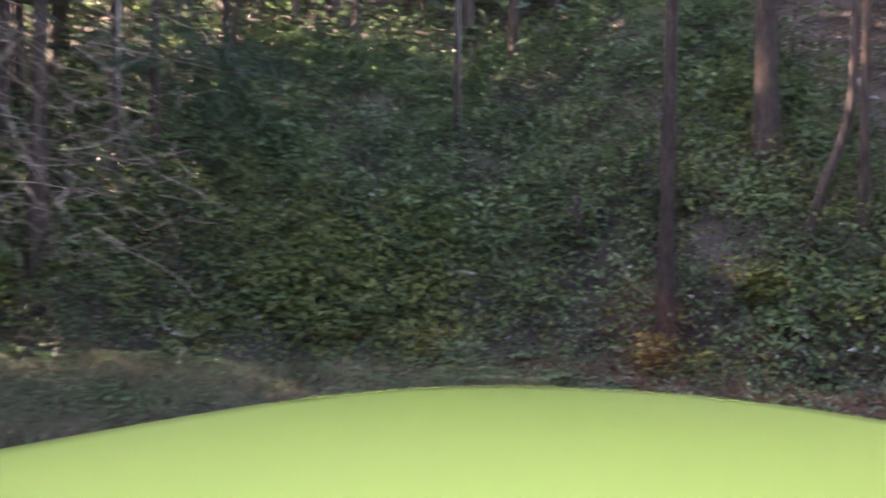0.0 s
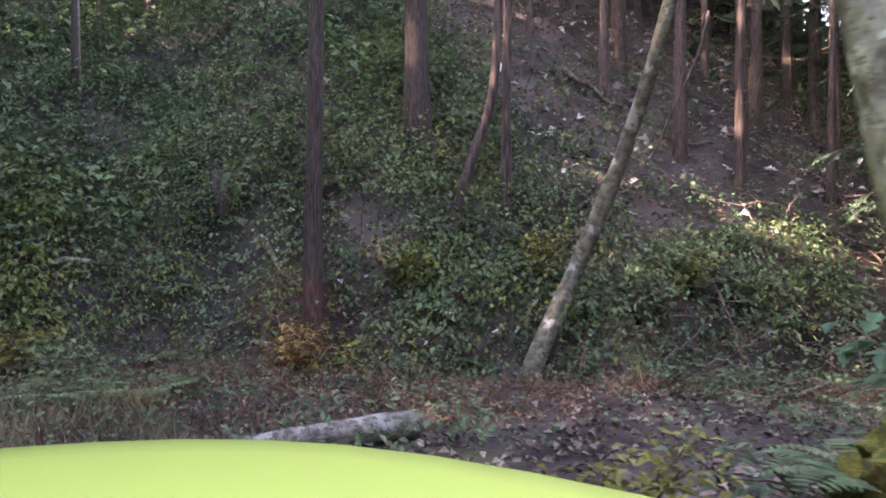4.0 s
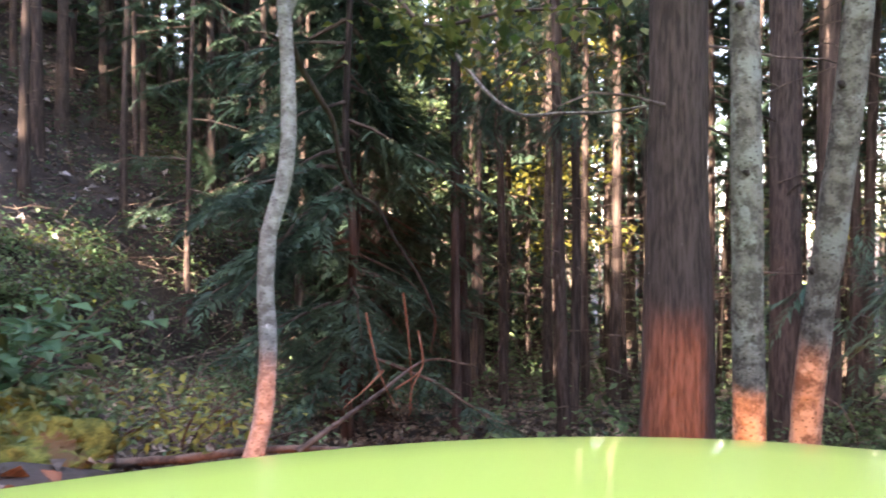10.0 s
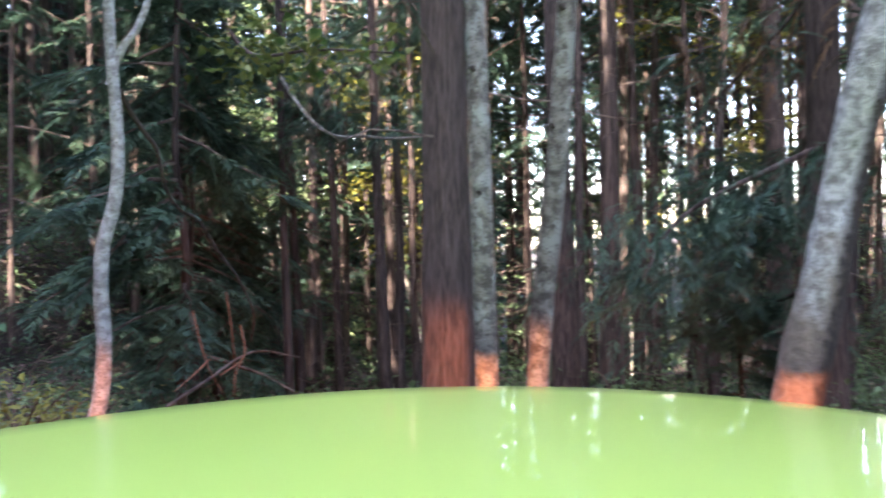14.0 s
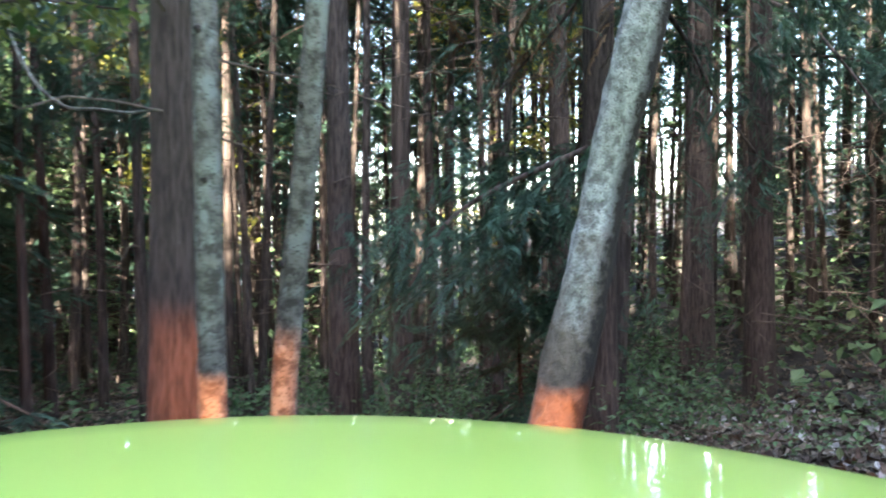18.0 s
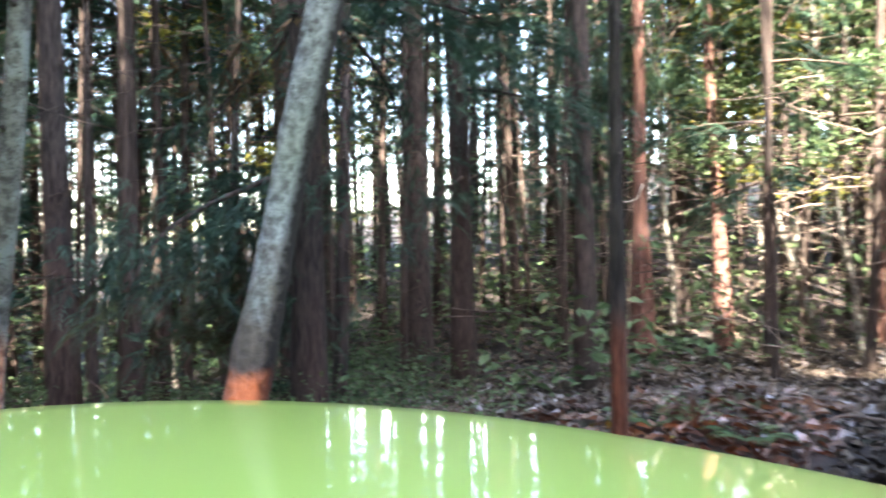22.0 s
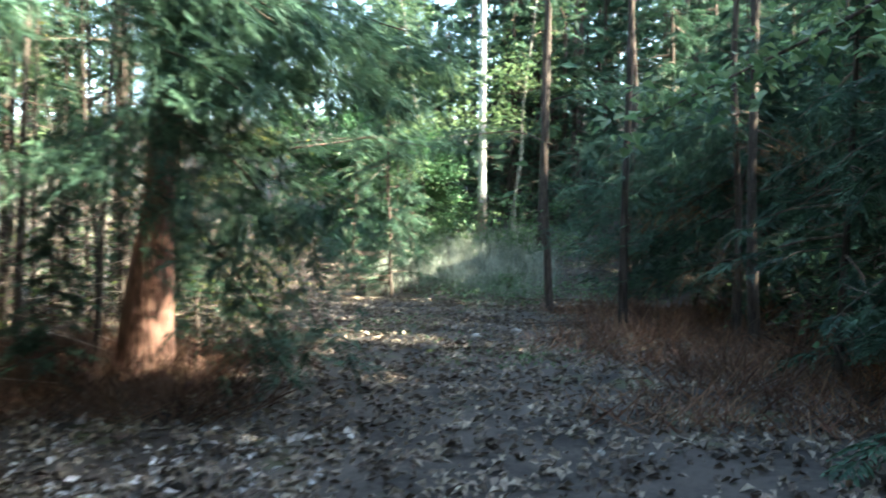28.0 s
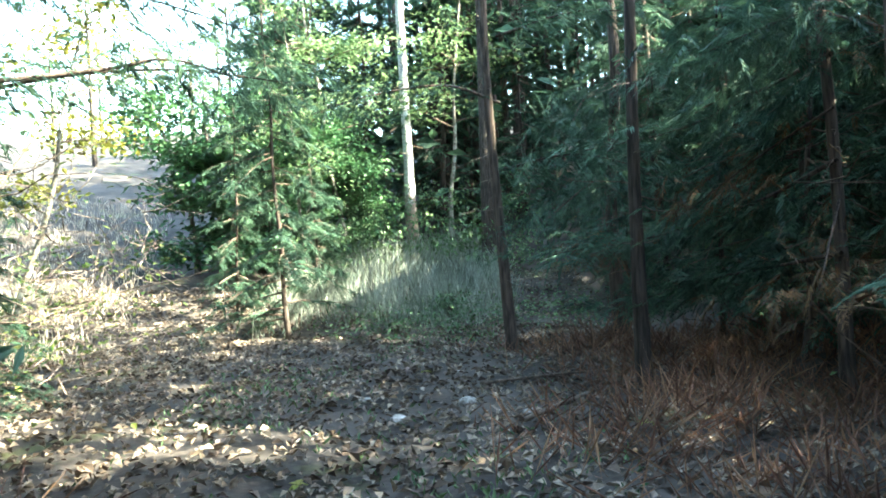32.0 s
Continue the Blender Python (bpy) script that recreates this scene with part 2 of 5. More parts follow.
STONE = material("grey_stone", (0.16, 0.15, 0.14), (0.4, 0.38, 0.35), 6, 1, 0.85, 0.5, 40, vary=0.25)
PAINT = material("lime_green_paint", (0.6, 0.8, 0.16), (0.63, 0.82, 0.175), 0.7, 1, 0.32, 0.0, 300, coat=1.0)
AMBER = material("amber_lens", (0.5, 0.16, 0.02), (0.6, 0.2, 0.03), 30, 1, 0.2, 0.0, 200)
BLACK = material("black_plastic", (0.012, 0.012, 0.013), (0.03, 0.03, 0.03), 20, 1, 0.6, 0.1, 200)

rnd = np.random.default_rng(7)


# ---- mesh helpers ----
def mesh_of(name, verts, faces, smooth=False):
    """verts (n, 3) and faces (m, 3 or 4), or a list of faces."""
    me = bpy.data.meshes.new(name)
    verts = np.asarray(verts, np.float32)
    if isinstance(faces, np.ndarray):
        m, k = faces.shape
        me.vertices.add(len(verts))
        me.vertices.foreach_set("co", verts.ravel())
        me.loops.add(m * k)
        me.loops.foreach_set("vertex_index", faces.astype(np.int32).ravel())
        me.polygons.add(m)
        me.polygons.foreach_set("loop_start", np.arange(m, dtype=np.int32) * k)
        me.update(calc_edges=True)
    else:
        me.from_pydata(verts.tolist(), [], faces)
    me.polygons.foreach_set("use_smooth", np.full(len(me.polygons), smooth))
    me.update()
    return me


def part(name, geometry, mat, parent=None, label="", smooth=False):
    me = mesh_of(name, geometry[0], geometry[1], smooth)
    me.materials.append(mat)
    ob = new(name, me)
    ob.parent = parent
    if label:
        tagged(ob, label)
    return ob


def thing(name, place, label, category, group="", kind=""):
    ob = new(name)
    ob.empty_display_size = 0.1
    ob.matrix_world = Matrix.Translation(place)
    return tagged(ob, label, category, group, kind)


def join(pieces):
    """Several (verts, faces) with equal-sided faces into one."""
    vs, fs, k = [], [], 0
    for v, f in pieces:
        vs.append(v)
        fs.append(np.asarray(f) + k)
        k += len(v)
    return np.concatenate(vs), np.concatenate(fs)


def tube(points, radii, seg=9, rough=0.0, seed=0, rings=0):
    """A limb through the points, smoothly curved where rings is given."""
    pts, rad = np.asarray(points, float), np.asarray(radii, float)
    if rings:
        t, u = np.linspace(0, 1, len(pts)), np.linspace(0, 1, rings)
        k = np.clip(np.searchsorted(t, u) - 1, 0, len(pts) - 2)
        f = (u - t[k]) / (t[k + 1] - t[k])
        slope = np.gradient(pts, t, axis=0)
        h = (t[k + 1] - t[k])[:, None]
        f = f[:, None]
        pts2 = ((1 + 2 * f) * (1 - f) ** 2) * pts[k] + f * (1 - f) ** 2 * h * slope[k] + f * f * (3 - 2 * f) * pts[k + 1] + f * f * (f - 1) * h * slope[k + 1]
        rad = np.interp(u, t, rad)
        pts = pts2
    g = np.random.default_rng(seed)
    n = len(pts)
    way = np.gradient(pts, axis=0)
    way /= np.linalg.norm(way, axis=1)[:, None]
    ref = np.array([0.0, 1, 0]) if abs(way[0, 2]) > 0.7 else np.array([0.0, 0, 1])
    a = np.cross(way, ref)
    a /= np.linalg.norm(a, axis=1)[:, None]
    b = np.cross(way, a)
    ang = np.linspace(0, 2 * np.pi, seg, endpoint=False)
    wob = 1 + rough * g.normal(size=(n, seg))
    ring = a[:, None] * np.cos(ang)[None, :, None] + b[:, None] * np.sin(ang)[None, :, None]
    verts = (pts[:, None] + ring * (rad[:, None] * wob)[:, :, None]).reshape(-1, 3)
    i = np.arange(n - 1)[:, None] * seg
    j = np.arange(seg)[None]
    j2 = (j + 1) % seg
    faces = np.stack([i + j, i + j2, i + seg + j2, i + seg + j], -1).reshape(-1, 4)
    tip = (n - 1) * seg
    caps = np.array([[tip + k, tip + k + 1, tip + seg - 2 - k, tip + seg - 1 - k] for k in range((seg - 2) // 2)], int)
    return verts, np.concatenate([faces, caps]) if len(caps) else faces


def unit(v):
    return v / np.maximum(np.linalg.norm(v, axis=-1, keepdims=True), 1e-6)


def leaves(p, way, up, length, width, fold=0.15):
    """Pointed leaves, folded along the rib, one island each."""
    n = len(p)
    way = unit(way)
    side = unit(np.cross(way, up))
    nor = np.cross(side, way)
    L, w = np.broadcast_to(length, n)[:, None], np.broadcast_to(width, n)[:, None]
    v = np.stack([p, p + way * L * 0.45 + side * w * 0.5 + nor * w * fold, p + way * L - nor * w * fold, p + way * L * 0.45 - side * w * 0.5 + nor * w * fold], 1).reshape(-1, 3)
    return v, np.arange(n * 4).reshape(-1, 4)


def sprays(o, way, length, count=8, droop=0.35, width=0.16, g=rnd):
    """Flat cedar sprays: from each origin a twig with leaflets to both sides."""
    n = len(o)
    way = unit(way)
    up = np.broadcast_to(np.array([0, 0, 1.0]), way.shape) + g.normal(size=way.shape) * 0.25
    side = unit(np.cross(way, up))
    t = np.linspace(0.08, 1, count)
    L = np.broadcast_to(length, n)[:, None, None]
    along = o[:, None] + way[:, None] * t[None, :, None] * L + np.array([0, 0, -1.0]) * droop * (t ** 2)[None, :, None] * L
    out = []
    for s in (-1, 1):
        d = way[:, None] * 0.75 + s * side[:, None] * (1.0 - 0.5 * t)[None, :, None] + np.array([0, 0, -0.25]) + g.normal(size=along.shape) * 0.13
        size = (L[:, :, 0] * (0.46 - 0.3 * t)[None] * g.uniform(0.75, 1.25, (n, count))).ravel()
        out.append(leaves(along.reshape(-1, 3), d.reshape(-1, 3), np.repeat(up, count, 0), size, size * width * 2.2))
    return join(out)


# ---- ground ----
def ground_height(x, y):
    x, y = np.asarray(x, float), np.asarray(y, float)
    d1 = y - 8.7 - 0.2 * np.sin(0.6 * x) + 1.4 * np.tanh((x - 2.75) / 1.1)
    d2 = -0.469 * (x - 0.4) + 0.883 * (y + 0.6) - 1.0
    d2 = d2 * 1.5
    d = np.minimum(d1, d2) - 0.35 * np.exp(-np.abs(d1 - d2))
    d = np.maximum(d, 0)
    hill = 0.95 * np.minimum(d, 2) + 0.84 * np.maximum(d - 2, 0)
    hill = 24 * np.tanh(hill / 24)
    east = -0.13 * np.clip(x - 4.8, 0, 22) * np.clip((y + 5.5) / 4, 0, 1) * np.clip(1 - d, 0, 1)
    south = 0.2 * np.clip(-20.5 - y, 0, 60)
    west = 0.3 * np.clip(-2.6 - x, 0, 8) * np.clip((-3 - y) / 3, 0, 1)
    # West rise beyond the view, added to block the sun.
    bank = 0.4 * np.clip(-6.5 - x, 0, 28) * np.clip((y + 4) / 4, 0, 1)
    hill = np.maximum(hill, bank)
    se = 0.12 * np.clip(x - 6.5, 0, 10) * np.clip((-7 - y) / 3, 0, 1)
    lumps = 0.035 * np.sin(2.1 * x + 0.7 * y) * np.sin(1.7 * y - 0.4 * x) + 0.02 * np.sin(5.3 * x) * np.sin(4.7 * y + 1) + 0.1 * np.minimum(d, 1) * np.sin(1.3 * x + 2) * np.sin(1.9 * y)
    verge = 0.66 * np.exp(-(((x - 2.5) / 1.6) ** 2 + ((y - 2.0) / 1.4) ** 2))
    verge = verge + 0.46 * np.exp(-(((x - 3.9 - 0.25 * (y + 4)) / 1.5) ** 2 + ((y + 4.1) / 1.7) ** 2))
    return hill + east + south + west + se + lumps + verge


def on_ground(x, y, dz=0.0):
    return (x, y, float(ground_height(x, y)) + dz)


s = np.linspace(-1, 1, 301)
gx, gy = np.meshgrid(2 + 22 * s + 420 * s ** 5, -2 + 24 * s + 420 * s ** 5)
gv = np.stack([gx, gy, ground_height(gx, gy)], -1).reshape(-1, 3)
k = np.arange(301 * 301).reshape(301, 301)
gf = np.stack([k[:-1, :-1], k[:-1, 1:], k[1:, 1:], k[1:, :-1]], -1).reshape(-1, 4)
tagged(part("ground", (gv, gf), SOIL, smooth=True), "brown forest soil sloping up to a wooded bank", "ground", kind="structure")

# ---- the lime-green car that carries the camera ----
CAR_X, CAR_Y, TOP_Z = 0.34, -0.87, 0.87
# reach and height of the bonnet's edge: a mean, then pairs that swell it round its middle; and its nose, by bearing, width, reach and rise
REACH, HEIGHT = (2.79, ((0.2, 0.2), (0.21, 0.09), (0.12, -0.43), (-0.04, -0.05))), (0.8, ((0.05, 0.01), (-0.01, 0.025)))
ENDS = ((3.0, 20.0, 1.08, -0.06),)


def car_outline(bearing):
    """How far the bonnet reaches from its middle at a bearing, and how high its edge stands."""
    a = np.radians(np.asarray(bearing, float))
    reach, rim = [mean + sum(c * np.cos((k + 1) * a) + d * np.sin((k + 1) * a) for k, (c, d) in enumerate(waves)) for mean, waves in (REACH, HEIGHT)]
    for at, width, dr, dz in ENDS:
        g = np.exp(-np.abs(((np.degrees(a) - at + 180) % 360 - 180) / width) ** 2.5)
        reach, rim = reach + dr * g, rim + dz * g
    return reach, rim


def car():
    c = thing("car", (CAR_X, CAR_Y, 0.0), "lime-green car with a glossy rounded bonnet standing on the track", "car")
    n = 120
    bearing = np.linspace(0, 360, n, endpoint=False)
    reach, rim = car_outline(bearing)
    dx, dy = np.sin(np.radians(bearing)), np.cos(np.radians(bearing))

    def shell(rings):
        v = np.concatenate([np.stack([dx * reach * f + dx * out, dy * reach * f + dy * out, z], 1) for f, out, z in rings])
        i = np.arange(len(rings) - 1)[:, None] * n
        j = np.arange(n)[None]
        j2 = (j + 1) % n
        return v, np.stack([i + j2, i + j, i + n + j, i + n + j2], -1).reshape(-1, 4)

    crown = [(t, -0.03 * t, rim + (TOP_Z - rim) * (1 - t ** 3)) for t in np.linspace(0.01, 1, 24)]
    part("bonnet", shell(crown + [(1.0, -0.012, rim - 0.004), (1.0, 0.0, rim - 0.016), (1.0, -0.004, rim - 0.035), (1.0, -0.06, rim - 0.045)]), PAINT, c, "glossy lime-green painted bonnet", True)
    part("lower_body", shell([(1.0, -0.06, rim - 0.045), (0.8, -0.1, rim - 0.06), (0.74, -0.1, rim - 0.25), (0.75, -0.1, 0 * rim)]), BLACK, c, "dark shaded lower body", True)
    return c


the_car = car()


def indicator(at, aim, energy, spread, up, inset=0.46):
    """An amber side lamp under the bonnet's edge, known by the glow that it throws on the trunks; its lens box is
    added, unseen.
    """
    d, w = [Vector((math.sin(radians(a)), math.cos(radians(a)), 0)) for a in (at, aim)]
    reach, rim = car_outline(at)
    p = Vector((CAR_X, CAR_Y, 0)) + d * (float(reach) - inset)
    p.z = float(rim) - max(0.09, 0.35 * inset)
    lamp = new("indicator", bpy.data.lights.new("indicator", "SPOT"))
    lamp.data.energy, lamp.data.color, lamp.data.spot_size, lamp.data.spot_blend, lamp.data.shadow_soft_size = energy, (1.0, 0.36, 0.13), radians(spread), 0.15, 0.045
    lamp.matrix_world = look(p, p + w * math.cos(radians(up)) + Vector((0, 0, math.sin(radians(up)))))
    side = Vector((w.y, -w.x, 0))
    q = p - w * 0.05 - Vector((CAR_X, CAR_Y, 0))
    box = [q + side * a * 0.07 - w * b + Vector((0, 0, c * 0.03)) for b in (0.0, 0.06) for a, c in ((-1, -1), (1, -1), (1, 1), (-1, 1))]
    part("added_lens", (np.array(box), np.array([(0, 1, 2, 3), (7, 6, 5, 4), (0, 4, 5, 1), (1, 5, 6, 2), (2, 6, 7, 3), (3, 7, 4, 0)])), AMBER, the_car, "added amber lens, out of sight under the bonnet's edge")


# Seven spots, placed by the trees, stand in for the moving car's lamps.
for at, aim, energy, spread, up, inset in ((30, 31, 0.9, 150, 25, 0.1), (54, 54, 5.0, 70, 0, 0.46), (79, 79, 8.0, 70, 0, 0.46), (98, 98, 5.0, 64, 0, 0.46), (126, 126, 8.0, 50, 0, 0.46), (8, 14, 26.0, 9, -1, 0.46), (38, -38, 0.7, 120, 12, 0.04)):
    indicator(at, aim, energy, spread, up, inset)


# ---- trees ----
def tree_at(name, x, y, label, dz=-0.1, group="trees of the wood"):
    return thing(name, on_ground(x, y, dz), label, "tree", group)


def trunk_line(height, lean=(0.0, 0.0), bend=0.05, n=7, g=rnd):
    z = np.linspace(0, height, n)
    wob = np.cumsum(g.normal(size=(n, 2)) * bend, 0)
    wob -= wob[0]
    return np.stack([lean[0] * z / height + wob[:, 0], lean[1] * z / height + wob[:, 1], z], 1)


def taper(r, n, end=0.35, flare=1.35):
    t = np.linspace(0, 1, n)
    return r * (1 + (end - 1) * t) * (1 + (flare - 1) * np.exp(-t * 22))


def branches(line, z0, z1, count, length, mat_seed, pitch=-0.1, spray_size=0.4, per=9, thin=0.012, width=0.12):
    """Limbs off a trunk between two heights, with sprays along them: (wood, foliage)."""
    g = np.random.default_rng(mat_seed)
    wood, o, w, s = [], [], [], []
    for i in range(count):
        z = z0 + (z1 - z0) * (i + g.uniform()) / count
        base = np.array([np.interp(z, line[:, 2], line[:, 0]), np.interp(z, line[:, 2], line[:, 1]), z])
        a = g.uniform(0, 2 * np.pi)
        ln = length * g.uniform(0.55, 1.2) * (1 - 0.6 * (z - z0) / (z1 - z0 + 1e-6))
        d = np.array([math.cos(a), math.sin(a), pitch + g.normal() * 0.15])
        t = np.linspace(0, 1, 5)[:, None]
        path = base + d * ln * t + np.array([0, 0, -0.25]) * ln * t ** 2 + g.normal(size=(5, 3)) * 0.03 * t
        wood.append(tube(path, np.linspace(thin * ln + 0.004, 0.003, 5), 5))
        for q in g.uniform(0.2, 1.0, per):
            pos = base + d * ln * q + np.array([0, 0, -0.25]) * ln * q * q
            o.append(pos)
            w.append(d * 0.6 + np.array([g.normal(), g.normal(), g.normal() * 0.3 - 0.25]) * 0.7)
            s.append(spray_size * g.uniform(0.6, 1.3))
    return join(wood), (sprays(np.array(o), np.array(w), np.array(s), 10, 0.35, width, g) if per else None)


def conifer(name, label, height, r, crown, count, length, seed, bark=CEDAR, low_twigs=14, spray_size=0.45, per=10, place=(0, 0, 0), foliage=NEEDLE):
    """A plantation conifer: bare trunk with dead twigs, crown above."""
    g = np.random.default_rng(seed)
    ob = thing(name, place, label, "tree", "conifers of the wood")
    line = trunk_line(height, (g.normal() * 0.25, g.normal() * 0.25), 0.03, 8, g)
    part("trunk", tube(line, taper(r, 8, 0.3), 9, 0.03, seed, 22), bark, ob, smooth=True)
    wood, leaf = branches(line, crown[0], crown[1], count, length, seed + 1, spray_size=spray_size, per=per)
    if low_twigs:
        dead, _ = branches(line, 0.8, crown[0] + 1, low_twigs, 0.8, seed + 2, pitch=0.05, per=0, thin=0.003)
        wood = join([wood, dead])
    tagged(part("branchwork", wood, TWIG, ob), kind="stuff")
    part("crown", leaf, foliage, ob)
    return ob


# models from which the wood is planted
MODELS = [
    conifer("cedar", "tall cedar with a straight bare reddish trunk", 17, 0.105, (6.0, 16.5), 40, 1.9, 11),
    conifer("cedar", "tall cedar with a straight bare reddish trunk", 15, 0.085, (4.6, 14.5), 40, 1.7, 21),
    conifer("slim_cedar", "slim cedar with dead twigs on a dark trunk", 14, 0.065, (3.8, 13.5), 42, 1.5, 31, DARKBARK, 22),
    conifer("slim_cedar", "slim cedar with dead twigs on a dark trunk", 16, 0.075, (5.2, 15.5), 36, 1.7, 41, DARKBARK, 20),
]
MODELS += [
    conifer("cedar", "cedar with sparse drooping boughs low on its trunk", 14, 0.08, (1.7, 13.5), 44, 1.7, 71, CEDAR, 8, 0.3, 18),
    conifer("cedar", "cedar with sparse drooping boughs low on its trunk", 12, 0.06, (2.3, 11.5), 40, 1.5, 81, DARKBARK, 12, 0.3, 18),
]
POLES = [
    conifer("cedar_pole", "very thin cedar pole with bare dead twigs", 15, 0.05, (8.5, 14.5), 26, 1.2, 131, DARKBARK, 34),
    conifer("cedar_pole", "very thin cedar pole with bare dead twigs", 13, 0.042, (7.0, 12.6), 24, 1.1, 141, CEDAR, 30),
]
BUSHY = [
    conifer("young_cedar", "young cedar with dark drooping foliage to the ground", 6.5, 0.05, (0.5, 6.3), 60, 1.5, 51, DARKBARK, 0, 0.26, 24),
    conifer("young_cedar", "young cedar with dark drooping foliage to the ground", 5.0, 0.04, (0.7, 4.8), 48, 1.3, 61, DARKBARK, 0, 0.25, 24),
]
planted = []


def plant(model, x, y, scale=1.0, turn=None, dz=-0.08):
    m = Matrix.LocRotScale(on_ground(x, y, dz), Euler((0, 0, rnd.uniform(0, 6.28) if turn is None else turn)), (scale,) * 3)
    planted.append((x, y))
    return copy_thing(model, m)


def free(x, y, gap):
    return all((x - a) ** 2 + (y - b) ** 2 > gap * gap for a, b in planted)


# single trunks standing along the turning place: x, y, radius, lean east, lean north, bark, label
SINGLE = [
    (4.36, 0.03, 0.128, 0.0, 0.0, CEDAR_OLD, "large cedar with flaking reddish-brown bark"),
    (6.87, -0.45, 0.104, 0.0, 0.05, CEDAR, "cedar with a reddish trunk in the shade"),
    (5.72, -2.03, 0.115, 0.0, 0.0, CEDAR, "stout dark cedar behind a leaning pale tree"),
    (9.29, -0.84, 0.125, 0.0, 0.0, DARKBARK, "dark straight cedar deeper in the wood"),
    (9.51, -4.15, 0.16, 0.0, 0.0, CEDAR, "cedar with a sun-flecked reddish trunk"),
    (7.82, -4.05, 0.122, 0.0, 0.0, CEDAR, "cedar with a straight brown trunk"),
    (3.39, -2.94, 0.034, 0.0, 0.0, CEDAR, "thin young cedar beside the litter-covered track"),
    (7.79, -6.26, 0.082, 0.0, 0.0, SUNLIT_CEDAR, "sunlit cedar trunk at the edge of the track"),
    (7.7, -7.32, 0.072, 0.2, 0.0, SUNLIT_CEDAR, "sunlit slightly leaning cedar trunk"),
    (5.4, -9.1, 0.10, 0.0, 0.0, SUNLIT_CEDAR, "reddish sunlit cedar by the track"),
    (6.9, -8.9, 0.07, 0.0, 0.0, SUNLIT_CEDAR, "thin sunlit cedar by the track"),
    (6.0, -9.6, 0.07, 0.0, 0.0, SUNLIT_CEDAR, "thin sunlit cedar by the track"),
    (4.25, -10.9, 0.16, -0.42, 0.1, SUNLIT_CEDAR, "old cedar with a flared reddish base"),
    (10.66, -1.19, 0.068, 0.0, 0.0, DARKBARK, "dark slender cedar deeper in the wood"),
    (6.71, -4.83, 0.105, 0.0, 0.0, CEDAR, "brown cedar flecked by the sun"),
    (11.56, 2.41, 0.063, 0.0, 0.0, CEDAR, "straight brown cedar pole below the bank"),
    (8.95, 1.48, 0.052, 0.0, 0.0, DARKBARK, "straight dark cedar pole below the bank"),
    (11.55, 1.88, 0.057, 0.0, 0.0, DARKBARK, "straight dark cedar pole below the bank"),
    (11.84, 1.58, 0.077, 0.0, 0.0, DARKBARK, "straight dark cedar below the bank"),
    (10.0, 10.26, 0.095, 0.0, 0.0, DARKBARK, "dark cedar on the bare slope"),
    (9.02, 9.34, 0.075, 0.0, 0.0, DARKBARK, "dark cedar on the bare slope"),
    (8.36, 9.85, 0.09, 0.0, 0.0, CEDAR, "brown cedar on the bare slope"),
    (7.45, 2.14, 0.04, -0.05, 0.0, DARKBARK, "thin dead cedar with bare side twigs"),
    (-0.16, -17.5, 0.065, 0.0, 0.0, DARKBARK, "slender dark cedar at the bend of the track"),
    (-2.3, -14.0, 0.05, 0.1, 0.0, DARKBARK, "dark cedar among young trees"),
    (-0.95, -14.7, 0.06, 0.0, 0.0, DARKBARK, "dark cedar trunk behind drooping boughs beside the track"),
    (-2.2, -13.0, 0.06, 0.05, 0.0, CEDAR, "thin brown cedar among young trees"),
    (-1.65, -18.2, 0.085, 0.0, 0.0, DARKBARK, "dark cedar at the bend of the track"),
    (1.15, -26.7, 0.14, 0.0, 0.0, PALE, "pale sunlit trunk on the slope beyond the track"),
    (2.67, 9.2, 0.105, 0.1, 0.0, CEDAR, "reddish cedar on the bank"),
    (4.35, 10.2, 0.16, 0.0, 0.0, CEDAR, "stout cedar on the bank"),
    (5.05, 9.15, 0.06, 0.1, 0.0, DARKBARK, "thin straight trunk on the bank"),
    (-5.8, 13.6, 0.06, 0.0, 0.0, PALE, "thin pale trunk among bare branches on the bank"),
    (-5.2, 13.8, 0.095, 0.0, 0.0, CEDAR, "reddish cedar with drooping boughs on the bank"),
    (0.27, 14.08, 0.066, 0.0, 0.0, PALE, "thin pale trunk high on the bank"),
    (10.7, 9.2, 0.055, 0.0, 0.0, CEDAR, "cedar on the bank"),
]
